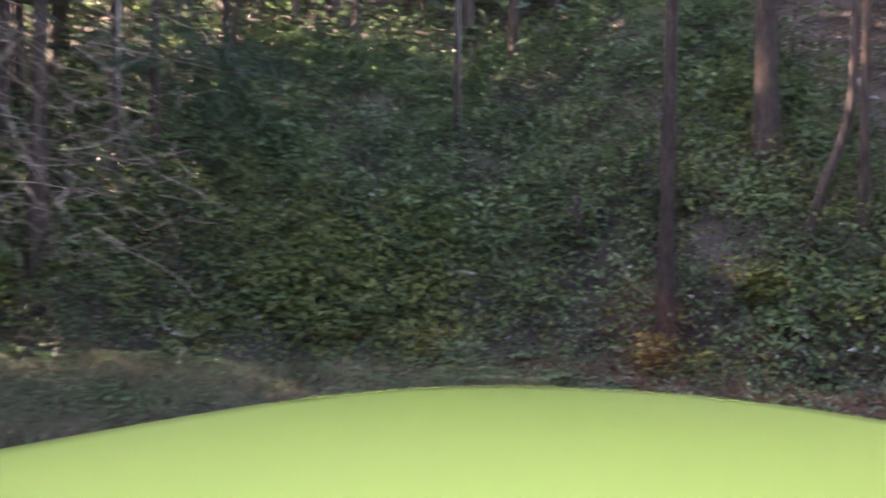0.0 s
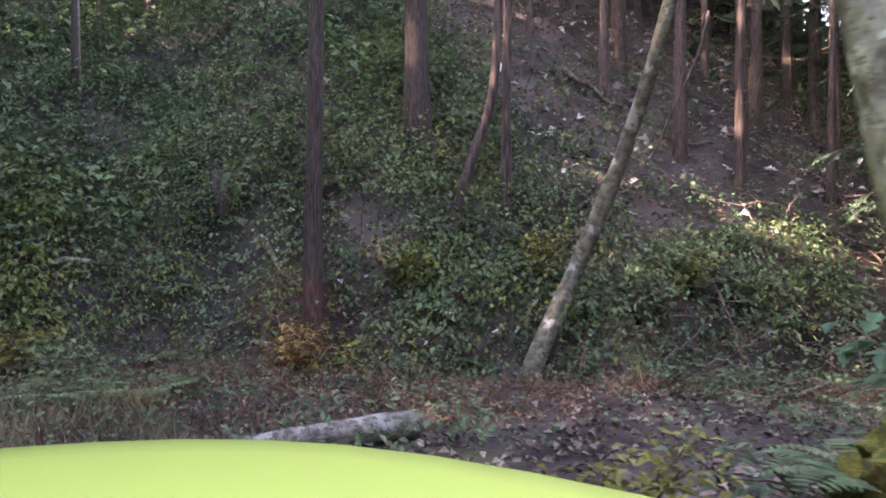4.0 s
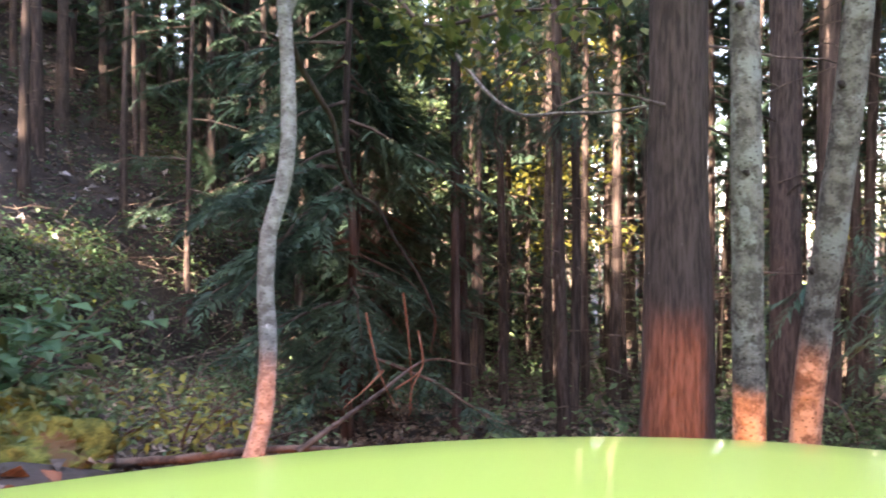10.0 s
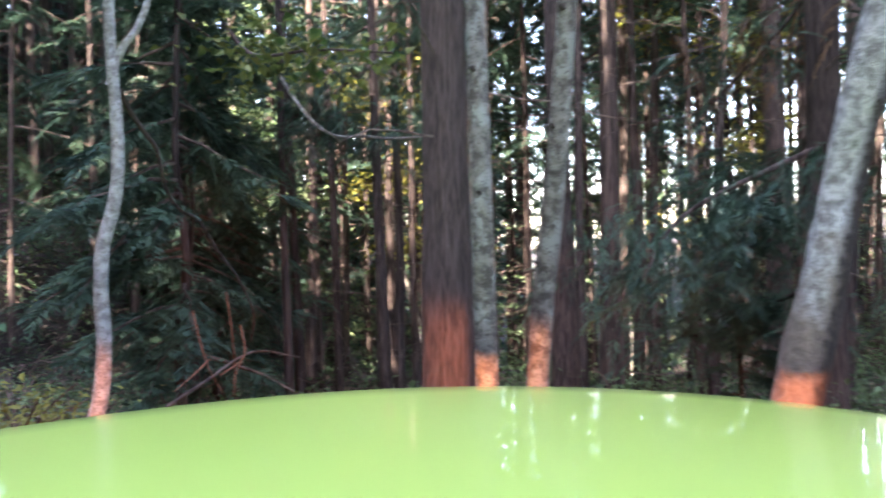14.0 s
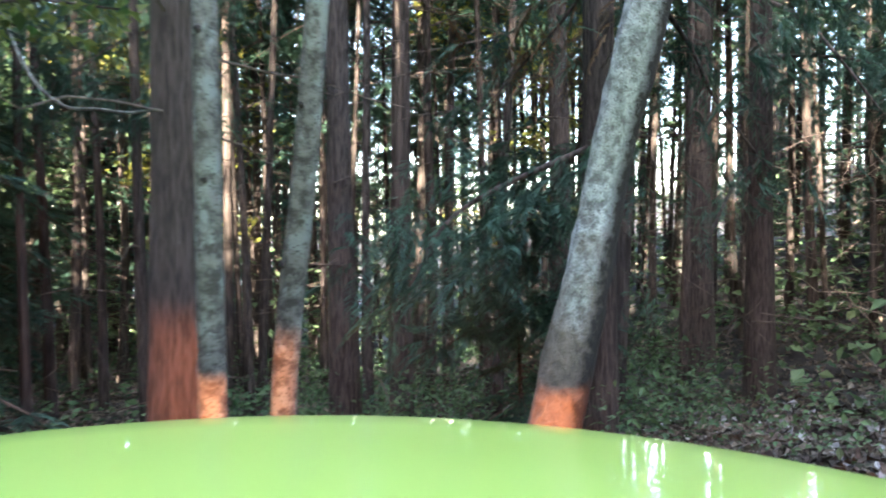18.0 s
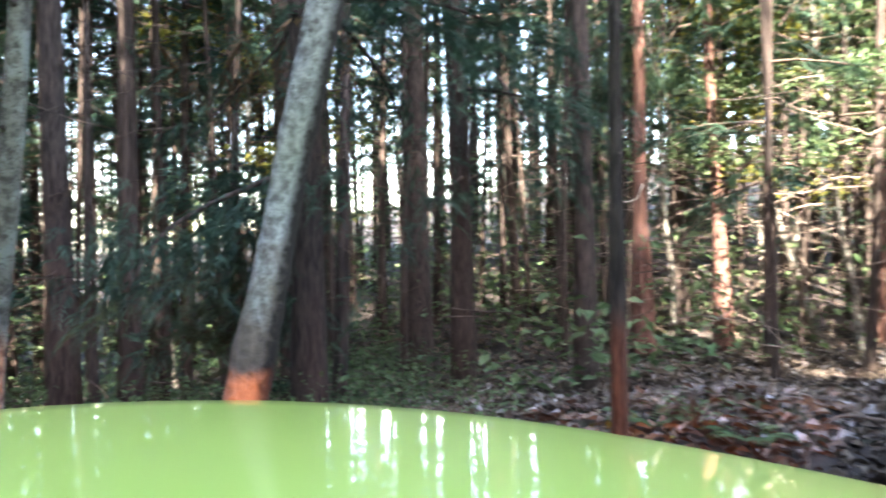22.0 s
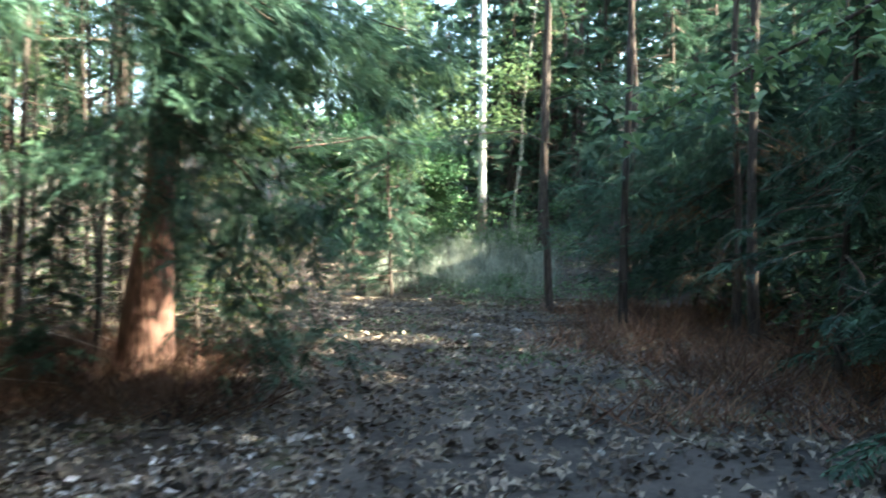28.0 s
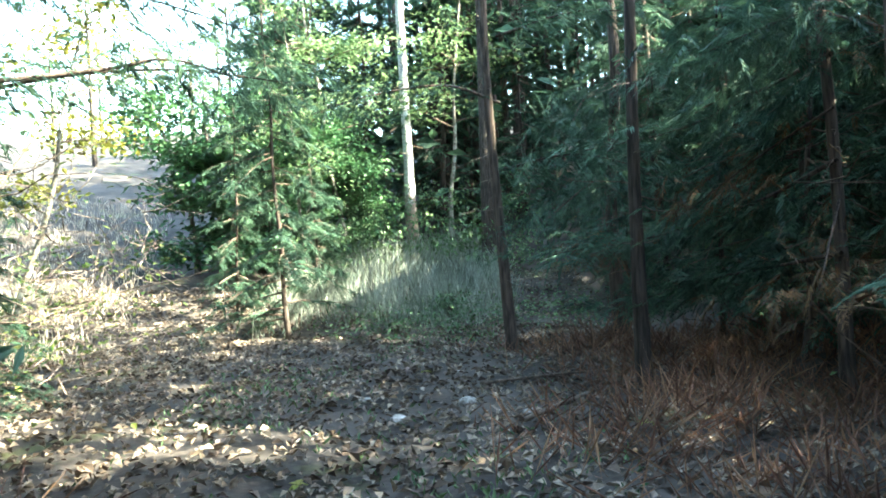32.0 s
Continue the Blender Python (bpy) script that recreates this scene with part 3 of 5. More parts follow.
for i, (x, y, r, lx, ly, bark, label) in enumerate(SINGLE):
    g = np.random.default_rng(100 + i)
    ob = tree_at("cedar", x, y, label, -0.15)
    line = trunk_line(13, (lx * 3, ly * 3), 0.006 if r > 0.12 else 0.07 if y < -13 else 0.02, 8, g)
    part("trunk", tube(line, taper(r * 0.92, 8, 0.45, 2.1 if bark == SUNLIT_CEDAR else 1.4), 16, 0.025, i, 40), bark, ob, smooth=True)
    wood, leaf = branches(line, 7.5, 12.8, 22, 1.6, 300 + i, spray_size=0.34, per=12)
    tagged(part("branchwork", wood, TWIG, ob), kind="stuff")
    part("crown", leaf, NEEDLE, ob)
    for j in range(26 if y < -13 else 11):
        z = g.uniform(0.9 if y < -13 else 1.3, 5.5)
        way = unit(np.array([g.normal(), g.normal(), 0.15 * g.normal()]))
        reach = g.uniform(0.3, 1.0) * (0.5 + 5 * r)
        base = np.array([np.interp(z, line[:, 2], line[:, k]) for k in range(3)])
        t = np.linspace(0, 1, 6)[:, None]
        path = base + way * reach * t + np.array([0, 0, -0.12]) * reach * t * t + g.normal(size=(6, 3)) * 0.025 * t
        part("dead_branch", tube(path, np.linspace(0.003 + 0.035 * r, 0.0015, 6), 6), TWIG, ob)
    planted.append((x, y))


def bent_tree(name, label, base, stems, bark, category="tree"):
    """A tree of one or more bent stems, each a list of points and radii from its base."""
    ob = thing(name, base, label, category, "pale trees at the turning place")
    for i, (pts, rad) in enumerate(stems):
        part("trunk" if i == 0 else "stem", tube(np.array(pts) - np.array(base), rad, 14, 0.03, i + 5, 36), bark, ob, smooth=True)
    planted.append(base[:2])
    return ob


def knot(parent, place, r, seed):
    """A dark scarred knot, or the stub of a lost branch."""
    rel = np.array(place) - np.array(parent.location)
    g = np.random.default_rng(seed)
    out = unit(np.array([-0.9, 0.3, 0.25]) + 0.2 * g.normal(size=3))
    part("branch_stub", tube([rel - out * r * 0.7, rel + out * r * 0.2, rel + out * r * 0.42], [r * 1.15, r * 0.95, r * 0.3], 10, 0.18, seed), DARKBARK, parent, "dark scar of a lost branch", True)


bent_tree("twin_stem_tree", "twin-stemmed tree with grey lichen-spotted bark", (1.9, 1.75, 0.3), [
    ([(2.0, 1.69, 0.3), (1.92, 1.72, 0.6), (1.865, 1.735, 0.76), (1.835, 1.735, 0.98), (1.825, 1.7, 1.5), (1.81, 1.64, 2.02), (1.8, 1.55, 3.2), (1.8, 1.5, 5.5), (1.9, 1.5, 8.0)],
     [0.13, 0.095, 0.075, 0.064, 0.06, 0.057, 0.05, 0.045, 0.02]),
    ([(1.86, 1.75, 0.45), (1.8, 1.79, 0.8), (1.79, 1.82, 1.15), (1.765, 1.88, 1.5), (1.7, 1.96, 2.06), (1.6, 2.1, 3.0), (1.45, 2.3, 5.0), (1.4, 2.5, 7.5)],
     [0.034, 0.034, 0.045, 0.05, 0.05, 0.046, 0.04, 0.015])], LICHEN)
bent_tree("crooked_tree", "thin crooked tree with pale grey bark", (3.18, 1.18, -0.15), [
    ([(3.1, 1.27, -0.15), (3.13, 1.23, 0.2), (3.175, 1.165, 0.55), (3.215, 1.11, 0.8), (3.225, 1.095, 1.0), (3.22, 1.1, 1.2), (3.225, 1.09, 1.37), (3.25, 1.055, 1.53), (3.26, 1.045, 1.7), (3.255, 1.05, 1.9), (3.25, 1.06, 2.1), (3.24, 1.06, 2.4), (3.27, 1.1, 3.5), (3.2, 1.2, 5.5)],
     [0.055, 0.045, 0.034, 0.029, 0.027, 0.0255, 0.025, 0.024, 0.023, 0.021, 0.02, 0.019, 0.016, 0.008]),
    ([(3.25, 1.07, 1.95), (3.27, 1.03, 2.08), (3.31, 0.95, 2.25), (3.4, 0.85, 2.8)], [0.014, 0.013, 0.012, 0.006])], WHITEBARK)
pale = bent_tree("pale_tree", "slim pale-barked tree speckled with moss", (3.8, -0.22, -0.15), [
    ([(3.79, -0.24, -0.15), (3.79, -0.235, 0.6), (3.8, -0.225, 1.17), (3.81, -0.215, 1.9), (3.84, -0.2, 2.6), (3.86, -0.15, 4.5), (3.86, -0.1, 7)],
     [0.062, 0.05, 0.046, 0.044, 0.042, 0.034, 0.015])], MOSSBARK)
slanted = bent_tree("leaning_pale_tree", "slim pale tree leaning aside near a cedar", (4.22, -0.35, -0.15), [
    ([(4.23, -0.36, -0.15), (4.2, -0.4, 0.6), (4.17, -0.43, 1.0), (4.13, -0.49, 1.5), (4.1, -0.54, 2.0), (4.05, -0.6, 2.8), (3.95, -0.7, 4.5), (3.9, -0.8, 7)],
     [0.065, 0.052, 0.05, 0.048, 0.046, 0.042, 0.033, 0.012])], MOSSBARK)
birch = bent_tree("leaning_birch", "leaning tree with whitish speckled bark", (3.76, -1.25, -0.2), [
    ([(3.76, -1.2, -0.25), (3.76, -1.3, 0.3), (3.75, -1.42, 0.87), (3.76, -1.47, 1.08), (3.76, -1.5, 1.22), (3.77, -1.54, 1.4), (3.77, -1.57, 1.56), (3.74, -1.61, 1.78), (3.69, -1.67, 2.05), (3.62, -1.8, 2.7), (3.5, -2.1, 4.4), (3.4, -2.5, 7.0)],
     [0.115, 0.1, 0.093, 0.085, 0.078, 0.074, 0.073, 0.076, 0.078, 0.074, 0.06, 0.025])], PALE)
bpy.context.view_layer.update()
knot(birch, (3.715, -1.53, 1.2), 0.014, 3)
mossy = bent_tree("mossy_leaning_tree", "mossy pale tree leaning over the foot of the bank", (4.35, 7.4, 0.0), [
    ([(4.3, 7.4, -0.25), (4.4, 7.45, 0.1), (4.85, 7.55, 0.81), (5.06, 7.42, 1.37), (5.17, 7.3, 1.75), (5.26, 7.06, 2.31), (5.22, 6.51, 3.21), (5.3, 5.9, 5.0), (5.4, 5.4, 7.0)],
     [0.13, 0.105, 0.088, 0.085, 0.088, 0.074, 0.066, 0.05, 0.025])], MOSSDARK)
bpy.context.view_layer.update()
for tree, spot, r in [(pale, (3.76, -0.22, 1.55), 0.012), (pale, (3.77, -0.2, 2.05), 0.014), (pale, (3.77, -0.25, 1.2), 0.01), (slanted, (4.12, -0.42, 1.25), 0.013), (slanted, (4.07, -0.5, 1.85), 0.014),
                      (slanted, (4.03, -0.55, 2.35), 0.015), (mossy, (5.05, 7.34, 1.37), 0.03)]:
    knot(tree, spot, r, 5)
bent_tree("slanting_sapling", "thin slanting sapling on the bank", (4.28, 9.1, 1.4), [
    ([(4.28, 9.1, 1.3), (4.5, 9.0, 2.2), (4.75, 8.9, 3.0), (4.85, 8.9, 4.2), (4.9, 8.9, 6.0)], [0.07, 0.06, 0.055, 0.05, 0.02])], DARKBARK)


# the plantation, denser to the east and south-east
def grove(models, count, xr, yr, gap, scale=(0.85, 1.2), keep=None, tries=4000):
    made = 0
    for _ in range(tries):
        if made >= count:
            return
        x, y = rnd.uniform(*xr), rnd.uniform(*yr)
        if not free(x, y, gap) or (keep and not keep(x, y)):
            continue
        plant(models[rnd.integers(len(models))], x, y, rnd.uniform(*scale))
        made += 1


def open_slope(x, y):
    az = math.degrees(math.atan2(x - 0.4, y + 0.5))
    return 30 < az < 62 and math.hypot(x - 0.4, y + 0.5) < 15


def clearing(x, y):
    """The gap in the wood south-east of the bend, through which the sky shows."""
    az = math.degrees(math.atan2(x - 0.8, y + 8.3))
    return 151 < az < 165 and math.hypot(x - 0.8, y + 8.3) > 9


def off_track(x, y):
    if clearing(x, y):
        return False
    if y < -2.0 and -1.6 < x < 5.2 and y > -24:
        return False
    if y < -2 and x - 5.2 < 0.25 * max(0, -y - 4) and y > -13 and x > -1.6:
        return False
    if open_slope(x, y):
        return False
    return (x - 1) ** 2 + (y + 0.5) ** 2 > 26


def out_west(x, y):
    return x < -0.66 * y - 1.5


# Unseen trees added west of the turning place to keep sun off it.
grove(MODELS, 24, (-17, -5.5), (3, 14), 1.1, (0.95, 1.2), keep=out_west)
grove(MODELS, 12, (-14, -5.5), (0, 9), 1.0, (0.9, 1.1), keep=out_west)
grove(MODELS, 26, (-30, -8), (4, 18), 1.2, (1.0, 1.3), keep=out_west)
grove(MODELS, 52, (-24, -5.0), (-1.2, 11), 1.3, (0.9, 1.15), keep=out_west)
# Enlarged young cedars, also unseen, block the sun from the eastern trunks.
for x, y, size in [(-7.6, -1.6, 2.5), (-8.6, 0.4, 2.6), (-9.2, 2.2, 2.4), (-10.4, 3.9, 2.7), (-11.4, 5.6, 2.5), (-12.4, 7.2, 2.6), (-10.8, 1.0, 2.6), (-9.6, -1.2, 2.4)]:
    plant(BUSHY[0], x, y, size)
grove(BUSHY, 10, (-15, -8), (-1.8, 7), 1.5, (1.9, 2.5), keep=out_west)
# Added for the shade they cast, mostly outside the view.
grove(MODELS, 9, (-16, -5), (10.5, 18), 1.5, (1.1, 1.35), keep=lambda x, y: x < -0.5 * y)
grove(MODELS[:4], 40, (6, 24), (-12, 5), 1.5, keep=lambda x, y: off_track(x, y) and (y < 0.8 or x > 12))
grove(MODELS[4:], 5, (6, 24), (-12, 5), 1.5, keep=off_track)
grove(POLES, 80, (7, 25), (-11, 5), 0.8, (0.85, 1.2), keep=lambda x, y: off_track(x, y) and ground_height(x, y) < 0.2 and (y < 0.4 * (x - 1.4) or x > 13))
grove(MODELS, 44, (20, 45), (-30, 14), 2.0, keep=off_track)
grove(MODELS, 16, (7, 26), (-30, -12), 1.8, keep=off_track)
grove(POLES, 12, (5, 18), (-32, -14), 1.2, keep=off_track)
grove(MODELS, 44, (7, 30), (8, 26), 1.7, keep=lambda x, y: not open_slope(x, y))
grove(MODELS, 22, (-14, 8), (11, 28), 2.2, keep=lambda x, y: y > 16 or x < -4)
# This grove and the next are added so their crowns shade the bank.
grove(MODELS[:4], 9, (-5, 6), (16.5, 20), 1.5, (0.9, 1.1))
grove(MODELS, 8, (-10, -4), (13.5, 18), 1.4, (0.9, 1.1))
grove(MODELS[:4], 13, (8, 16), (9.2, 14), 1.25, (0.8, 1.1))
grove(MODELS[4:], 10, (10.5, 18), (5.5, 11), 1.4, (0.7, 1.0))
grove(MODELS, 20, (-14, 1), (-38, -24), 1.8, keep=off_track)
grove(BUSHY, 46, (-7, -2.1), (-22, -4.5), 0.85, (0.65, 1.05), keep=off_track)
# Two groves added for the shade they cast on track and boughs.
grove(MODELS, 2, (-10, -4.5), (-13, -6), 1.6, (0.8, 1.0))
grove(MODELS[4:], 5, (-7, -3.4), (-10.5, -5.5), 1.0, (0.6, 0.75))
grove(MODELS, 4, (-6, -2.4), (-22, -9), 1.5, keep=off_track)
# Tall trees added to shade the east side of the track.
grove(MODELS[:4], 9, (-12, -4), (-16, -7), 1.4, (0.9, 1.1))
grove(MODELS, 26, (6, 13), (-22, -4), 1.0, (0.6, 1.0), keep=off_track)
grove(BUSHY, 13, (6.4, 13), (1.4, 7), 1.0, (0.75, 1.15), keep=lambda x, y: ground_height(x, y) < 0.8 and y > 0.42 * (x - 1.4) + 0.1 and not open_slope(x, y))
# Four groves planted chiefly to shade the track and its bend.
grove(BUSHY, 22, (-5.5, -2.3), (-8.5, -2.6), 0.7, (0.85, 1.12))
grove(BUSHY, 7, (-6, -3.2), (-18, -8.5), 0.7, (0.8, 1.0))
grove(MODELS[4:], 13, (-10, -4.2), (-7, -1.5), 1.0, (0.5, 0.75))
grove(BUSHY, 14, (-8, -3.0), (-26, -18), 1.0, (0.9, 1.3))
grove(BUSHY, 4, (6.2, 10), (-2.5, -0.8), 1.0, (0.28, 0.4))
grove(BUSHY, 12, (7, 16), (-14, -1), 1.5, (0.5, 0.9), keep=off_track)


for x, y, size in [(13.0, -8.4, 1.0), (17.6, -11.2, 1.1), (16.6, -13.8, 1.1), (16.0, 13.0, 1.0), (20.5, 16.4, 1.1), (12.6, 10.6, 0.8), (13.6, 5.0, 1.0), (18.8, 7.3, 1.1)]:
    plant(MODELS[4], x, y, size, 1.7 * x)


def scrub_edge(x, y):
    return x > (5.6 if y > -8 else 5.0 if y > -10 else 4.3 + 0.1 * (-y - 10))


grove(POLES, 34, (4.4, 9.5), (-15, -6), 0.55, (0.45, 0.9), keep=scrub_edge)
grove(BUSHY, 9, (4.6, 9.5), (-16, -9.5), 0.8, (0.35, 0.6), keep=scrub_edge)
grove(BUSHY, 7, (2.4, 6.5), (-27, -19.5), 1.2, (0.5, 0.85), keep=lambda x, y: not clearing(x, y))
grove(BUSHY, 16, (-8, 5), (-36, -26), 1.6, (1.0, 1.7), keep=lambda x, y: not clearing(x, y))
for model in MODELS + BUSHY + POLES:
    x, y = rnd.uniform(14, 30), rnd.uniform(-14, 2)
    model.matrix_world = Matrix.Translation(on_ground(x, y, -0.08))


def broadleaf(name, label, height, seed, mat, size=0.11, count=16, per=150, low=0.3):
    """A small broad-leaved tree with clumps of leaves at its limbs' ends."""
    g = np.random.default_rng(seed)
    ob = thing(name, (0, 0, 0), label, "tree", "broad-leaved trees")
    line = trunk_line(height * 0.9, (g.normal() * 0.5, g.normal() * 0.5), 0.06, 7, g)
    part("trunk", tube(line, taper(0.05, 7, 0.25), 8, 0.03, seed, 20), MOSSBARK, ob, smooth=True)
    pts, ways = [], []
    for i in range(count):
        z = height * g.uniform(low, 0.92)
        base = np.array([np.interp(z, line[:, 2], line[:, k]) for k in range(3)])
        d = unit(np.array([g.normal(), g.normal(), 0.35 + 0.2 * g.normal()])) * height * g.uniform(0.12, 0.32)
        t = np.linspace(0, 1, 6)[:, None]
        part("limb", tube(base + d * t + g.normal(size=(6, 3)) * 0.04 * t, np.linspace(0.016, 0.003, 6), 5), TWIG, ob)
        q = g.uniform(0.3, 1.1, per)[:, None]
        pts.append(base + d * q + g.normal(size=(per, 3)) * np.array([0.24, 0.24, 0.12]))
    p = np.concatenate(pts)
    way = np.concatenate([g.normal(size=(len(p), 2)), -0.3 + 0.3 * g.normal(size=(len(p), 1))], 1)
    L = size * g.uniform(0.6, 1.3, len(p))
    part("crown", leaves(p, way, np.array([0, 0, 1.0]) + g.normal(size=p.shape) * 0.4, L, L * 0.6), mat, ob)
    return ob


BROAD = [broadleaf("young_broadleaf", "young tree with sunlit yellow-green leaves", 6.5, 5, LEAF_LIGHT), broadleaf("young_broadleaf", "young tree with yellowing sunlit leaves", 5.0, 6, LEAF_YELLOW, 0.1, 13)]
for x, y, k, sc in [(9.0, -9.6, 0, 1.1), (6.5, -8.1, 0, 0.85), (7.6, -8.7, 1, 1.0), (8.6, -7.3, 0, 0.9), (2.6, -25.5, 0, 1.3), (0.2, -27, 0, 1.3), (4.6, -28.5, 0, 1.2), (10.5, -10.6, 0, 1.3), (8.3, -11.0, 1, 1.1), (11.5, -12.5, 0, 1.4), (9.5, -13.0, 1, 1.2), (13, -10.0, 0, 1.3), (12, -15.5, 0, 1.4), (7.2, -14.8, 0, 1.0),
                    (7.6, -20.5, 1, 1.2), (3.2, -23.5, 0, 0.9), (14, -3, 1, 1.2), (16, 2.5, 1, 1.4), (18, -1.5, 0, 1.5), (15, -6, 0, 1.3)]:
    plant(BROAD[k], x, y, sc)
plant(BROAD[0], 12.5, 5.5, 1.2)
BUSH = broadleaf("leafy_bush", "tall bush with fresh green leaves beyond the bend of the track", 3.4, 9, LEAF_FRESH, 0.13, 26, 190, 0.06)
for x, y, sc in [(5.0, -25.0, 1.25), (2.6, -26.4, 1.05), (6.0, -25.6, 1.3), (4.2, -27.2, 1.3)]:
    plant(BUSH, x, y, sc)
BUSH.matrix_world = Matrix.Translation(on_ground(3.5, -25.2, -0.05))
for k, model in enumerate(BROAD):
    model.matrix_world = Matrix.Translation(on_ground(10.2 + 3 * k, -17 - 2 * k, -0.05))


# ---- far woods that close the view ----
def far_woods(name, label, mat, count, az, near, far, tall, leaf, per):
    h = rnd.uniform(radians(az[0]), radians(az[1]), count)
    r = rnd.uniform(near, far, count)
    x, y = np.sin(h) * r, np.cos(h) * r - 4
    z = ground_height(x, y)
    top = rnd.uniform(*tall, count)
    t = rnd.uniform(0, 1, (count, per)) ** 0.9
    wide = (1.9 - 1.2 * t) * rnd.uniform(0.5, 1.2, (count, 1))
    p = np.stack([x[:, None] + rnd.normal(size=(count, per)) * wide * 0.6, y[:, None] + rnd.normal(size=(count, per)) * wide * 0.6, z[:, None] + 0.3 + t * top[:, None]], -1).reshape(-1, 3)
    way = rnd.normal(size=p.shape) * np.array([1, 1, 0.45])
    L = leaf * rnd.uniform(0.5, 1.3, len(p))
    crowns = leaves(p, way, np.array([0.0, 0, 1]) + rnd.normal(size=p.shape) * 0.5, L, L * 0.45)
    tagged(part(name, crowns, mat), label, "far woods", kind="stuff")
    stems = [tube([(x[i], y[i], z[i] - 0.3), (x[i], y[i], z[i] + top[i] * 0.95)], [0.13, 0.04], 5) for i in range(count)]
    tagged(part("far_trunks", join(stems), CEDAR), "far straight trunks seen between the trees", "far woods", kind="stuff")


far_woods("eastern_woods", "sunlit yellow-green woods beyond the cedars", LEAF_LIGHT, 95, (66, 132), 30, 62, (7, 15), 0.32, 210)
far_woods("south_eastern_woods", "sunlit woods on the slope beyond the track", LEAF_LIGHT, 34, (132, 150), 34, 60, (5, 12), 0.5, 190)
far_woods("gap_woods", "thin sunlit woods far beyond the gap", LEAF_LIGHT, 13, (151, 166), 42, 72, (4, 10), 0.4, 170)
far_woods("bend_woods", "sunlit woods on the slope beyond the bend", LEAF_LIGHT, 12, (166, 173), 34, 60, (5, 12), 0.5, 190)
far_woods("southern_woods", "dark cedar woods beyond the bend", NEEDLE, 230, (176, 225), 24, 48, (8, 16), 0.5, 190)
far_woods("northern_woods", "dark woods on top of the bank", NEEDLE, 230, (-40, 74), 20, 48, (9, 18), 0.55, 150)
far_woods("north_eastern_woods", "dark woods on the flank of the bank", NEEDLE, 130, (46, 80), 24, 44, (9, 19), 0.5, 170)
far_woods("deep_woods", "dark cedar woods behind the sunlit trees", NEEDLE, 24, (98, 134), 22, 38, (8, 15), 0.45, 170)
far_woods("western_woods", "dark woods behind the track", NEEDLE, 110, (225, 320), 34, 56, (8, 14), 0.6, 110)

# ---- undergrowth and litter ----
def scatter(n, xr, yr, keep=None):
    x, y = rnd.uniform(*xr, n), rnd.uniform(*yr, n)
    if keep is not None:
        ok = keep(x, y)
        x, y = x[ok], y[ok]
    return x, y


def shrubs(name, label, mat, n, xr, yr, per, size, spread, height, keep=None, kind="stuff", fan=0.0):
    """Low broad-leaved growth: clumps of leaves in loose tiers, or with fan in flat drooping sprays of that radius."""
    x, y = scatter(n, xr, yr, keep)
    z = ground_height(x, y)
    n = len(x)
    tall = height * rnd.uniform(0.4, 1.2, n)
    px = np.repeat(x, per) + rnd.normal(size=n * per) * spread
    py = np.repeat(y, per) + rnd.normal(size=n * per) * spread
    pz = np.maximum(np.repeat(z, per), ground_height(px, py)) + np.repeat(tall, per) * np.round(rnd.uniform(0.1, 1, n * per) * 4) / 4 + rnd.normal(size=n * per) * 0.03
    way = np.stack([rnd.normal(size=n * per), rnd.normal(size=n * per), rnd.normal(size=n * per) * 0.25 - 0.25], 1)
    up = np.array([0.0, 0, 1]) + rnd.normal(size=(n * per, 3)) * 0.3
    if fan:
        own = np.repeat(np.arange(n), per) * 5 + rnd.integers(0, 5, n * per)
        turn, out = rnd.uniform(0, 6.28, n * per), fan * np.sqrt(rnd.uniform(0, 1, n * per))
        cx, cy = np.repeat(x, 5) + rnd.normal(size=5 * n) * spread * 1.3, np.repeat(y, 5) + rnd.normal(size=5 * n) * spread * 1.3
        cz = ground_height(cx, cy) + np.repeat(tall, 5) * rnd.uniform(0.25, 1.1, 5 * n)
        px, py = cx[own] + np.cos(turn) * out, cy[own] + np.sin(turn) * out
        pz = cz[own] - 0.9 * out * out / fan - 0.25 * out * np.maximum(0, -np.sin(turn)) + rnd.normal(size=n * per) * 0.012
        way = np.stack([np.cos(turn), np.sin(turn), -0.35 - 0.5 * out / fan], 1) + rnd.normal(size=(n * per, 3)) * np.array([0.45, 0.45, 0.12])
    L = size * rnd.uniform(0.6, 1.4, n * per)
    return tagged(part(name, leaves(np.stack([px, py, pz], 1), way, up, L, L * 0.6), mat), label, "undergrowth", kind=kind)


def on_bank(x, y):
    return ground_height(x, y) > 0.12


def leafy_bank(x, y):
    """Where the bank is overgrown; its flank to the east is bare soil."""
    z = ground_height(x, y)
    bare = np.clip((x - 5.2) / 1.2, 0, 1) * np.clip((z - 0.75) / 0.5, 0, 1) * np.clip((15 - x) / 2, 0, 1)
    return (z > 0.12) & (rnd.uniform(size=len(x)) > 0.95 * bare)


def not_car(x, y):
    reach, _ = car_outline(np.degrees(np.arctan2(x - CAR_X, y - CAR_Y)))
    return np.hypot(x - CAR_X, y - CAR_Y) > reach * 0.8


shrubs("bank_undergrowth", "dark green leafy undergrowth covering the bank", LEAF, 2300, (-10, 10), (7, 17), 90, 0.072, 0.22, 0.6, leafy_bank, fan=0.3)
shrubs("upper_bank_undergrowth", "dark green growth on the upper bank", LEAF, 2400, (-14, 26), (11, 32), 30, 0.17, 0.4, 0.7, leafy_bank)
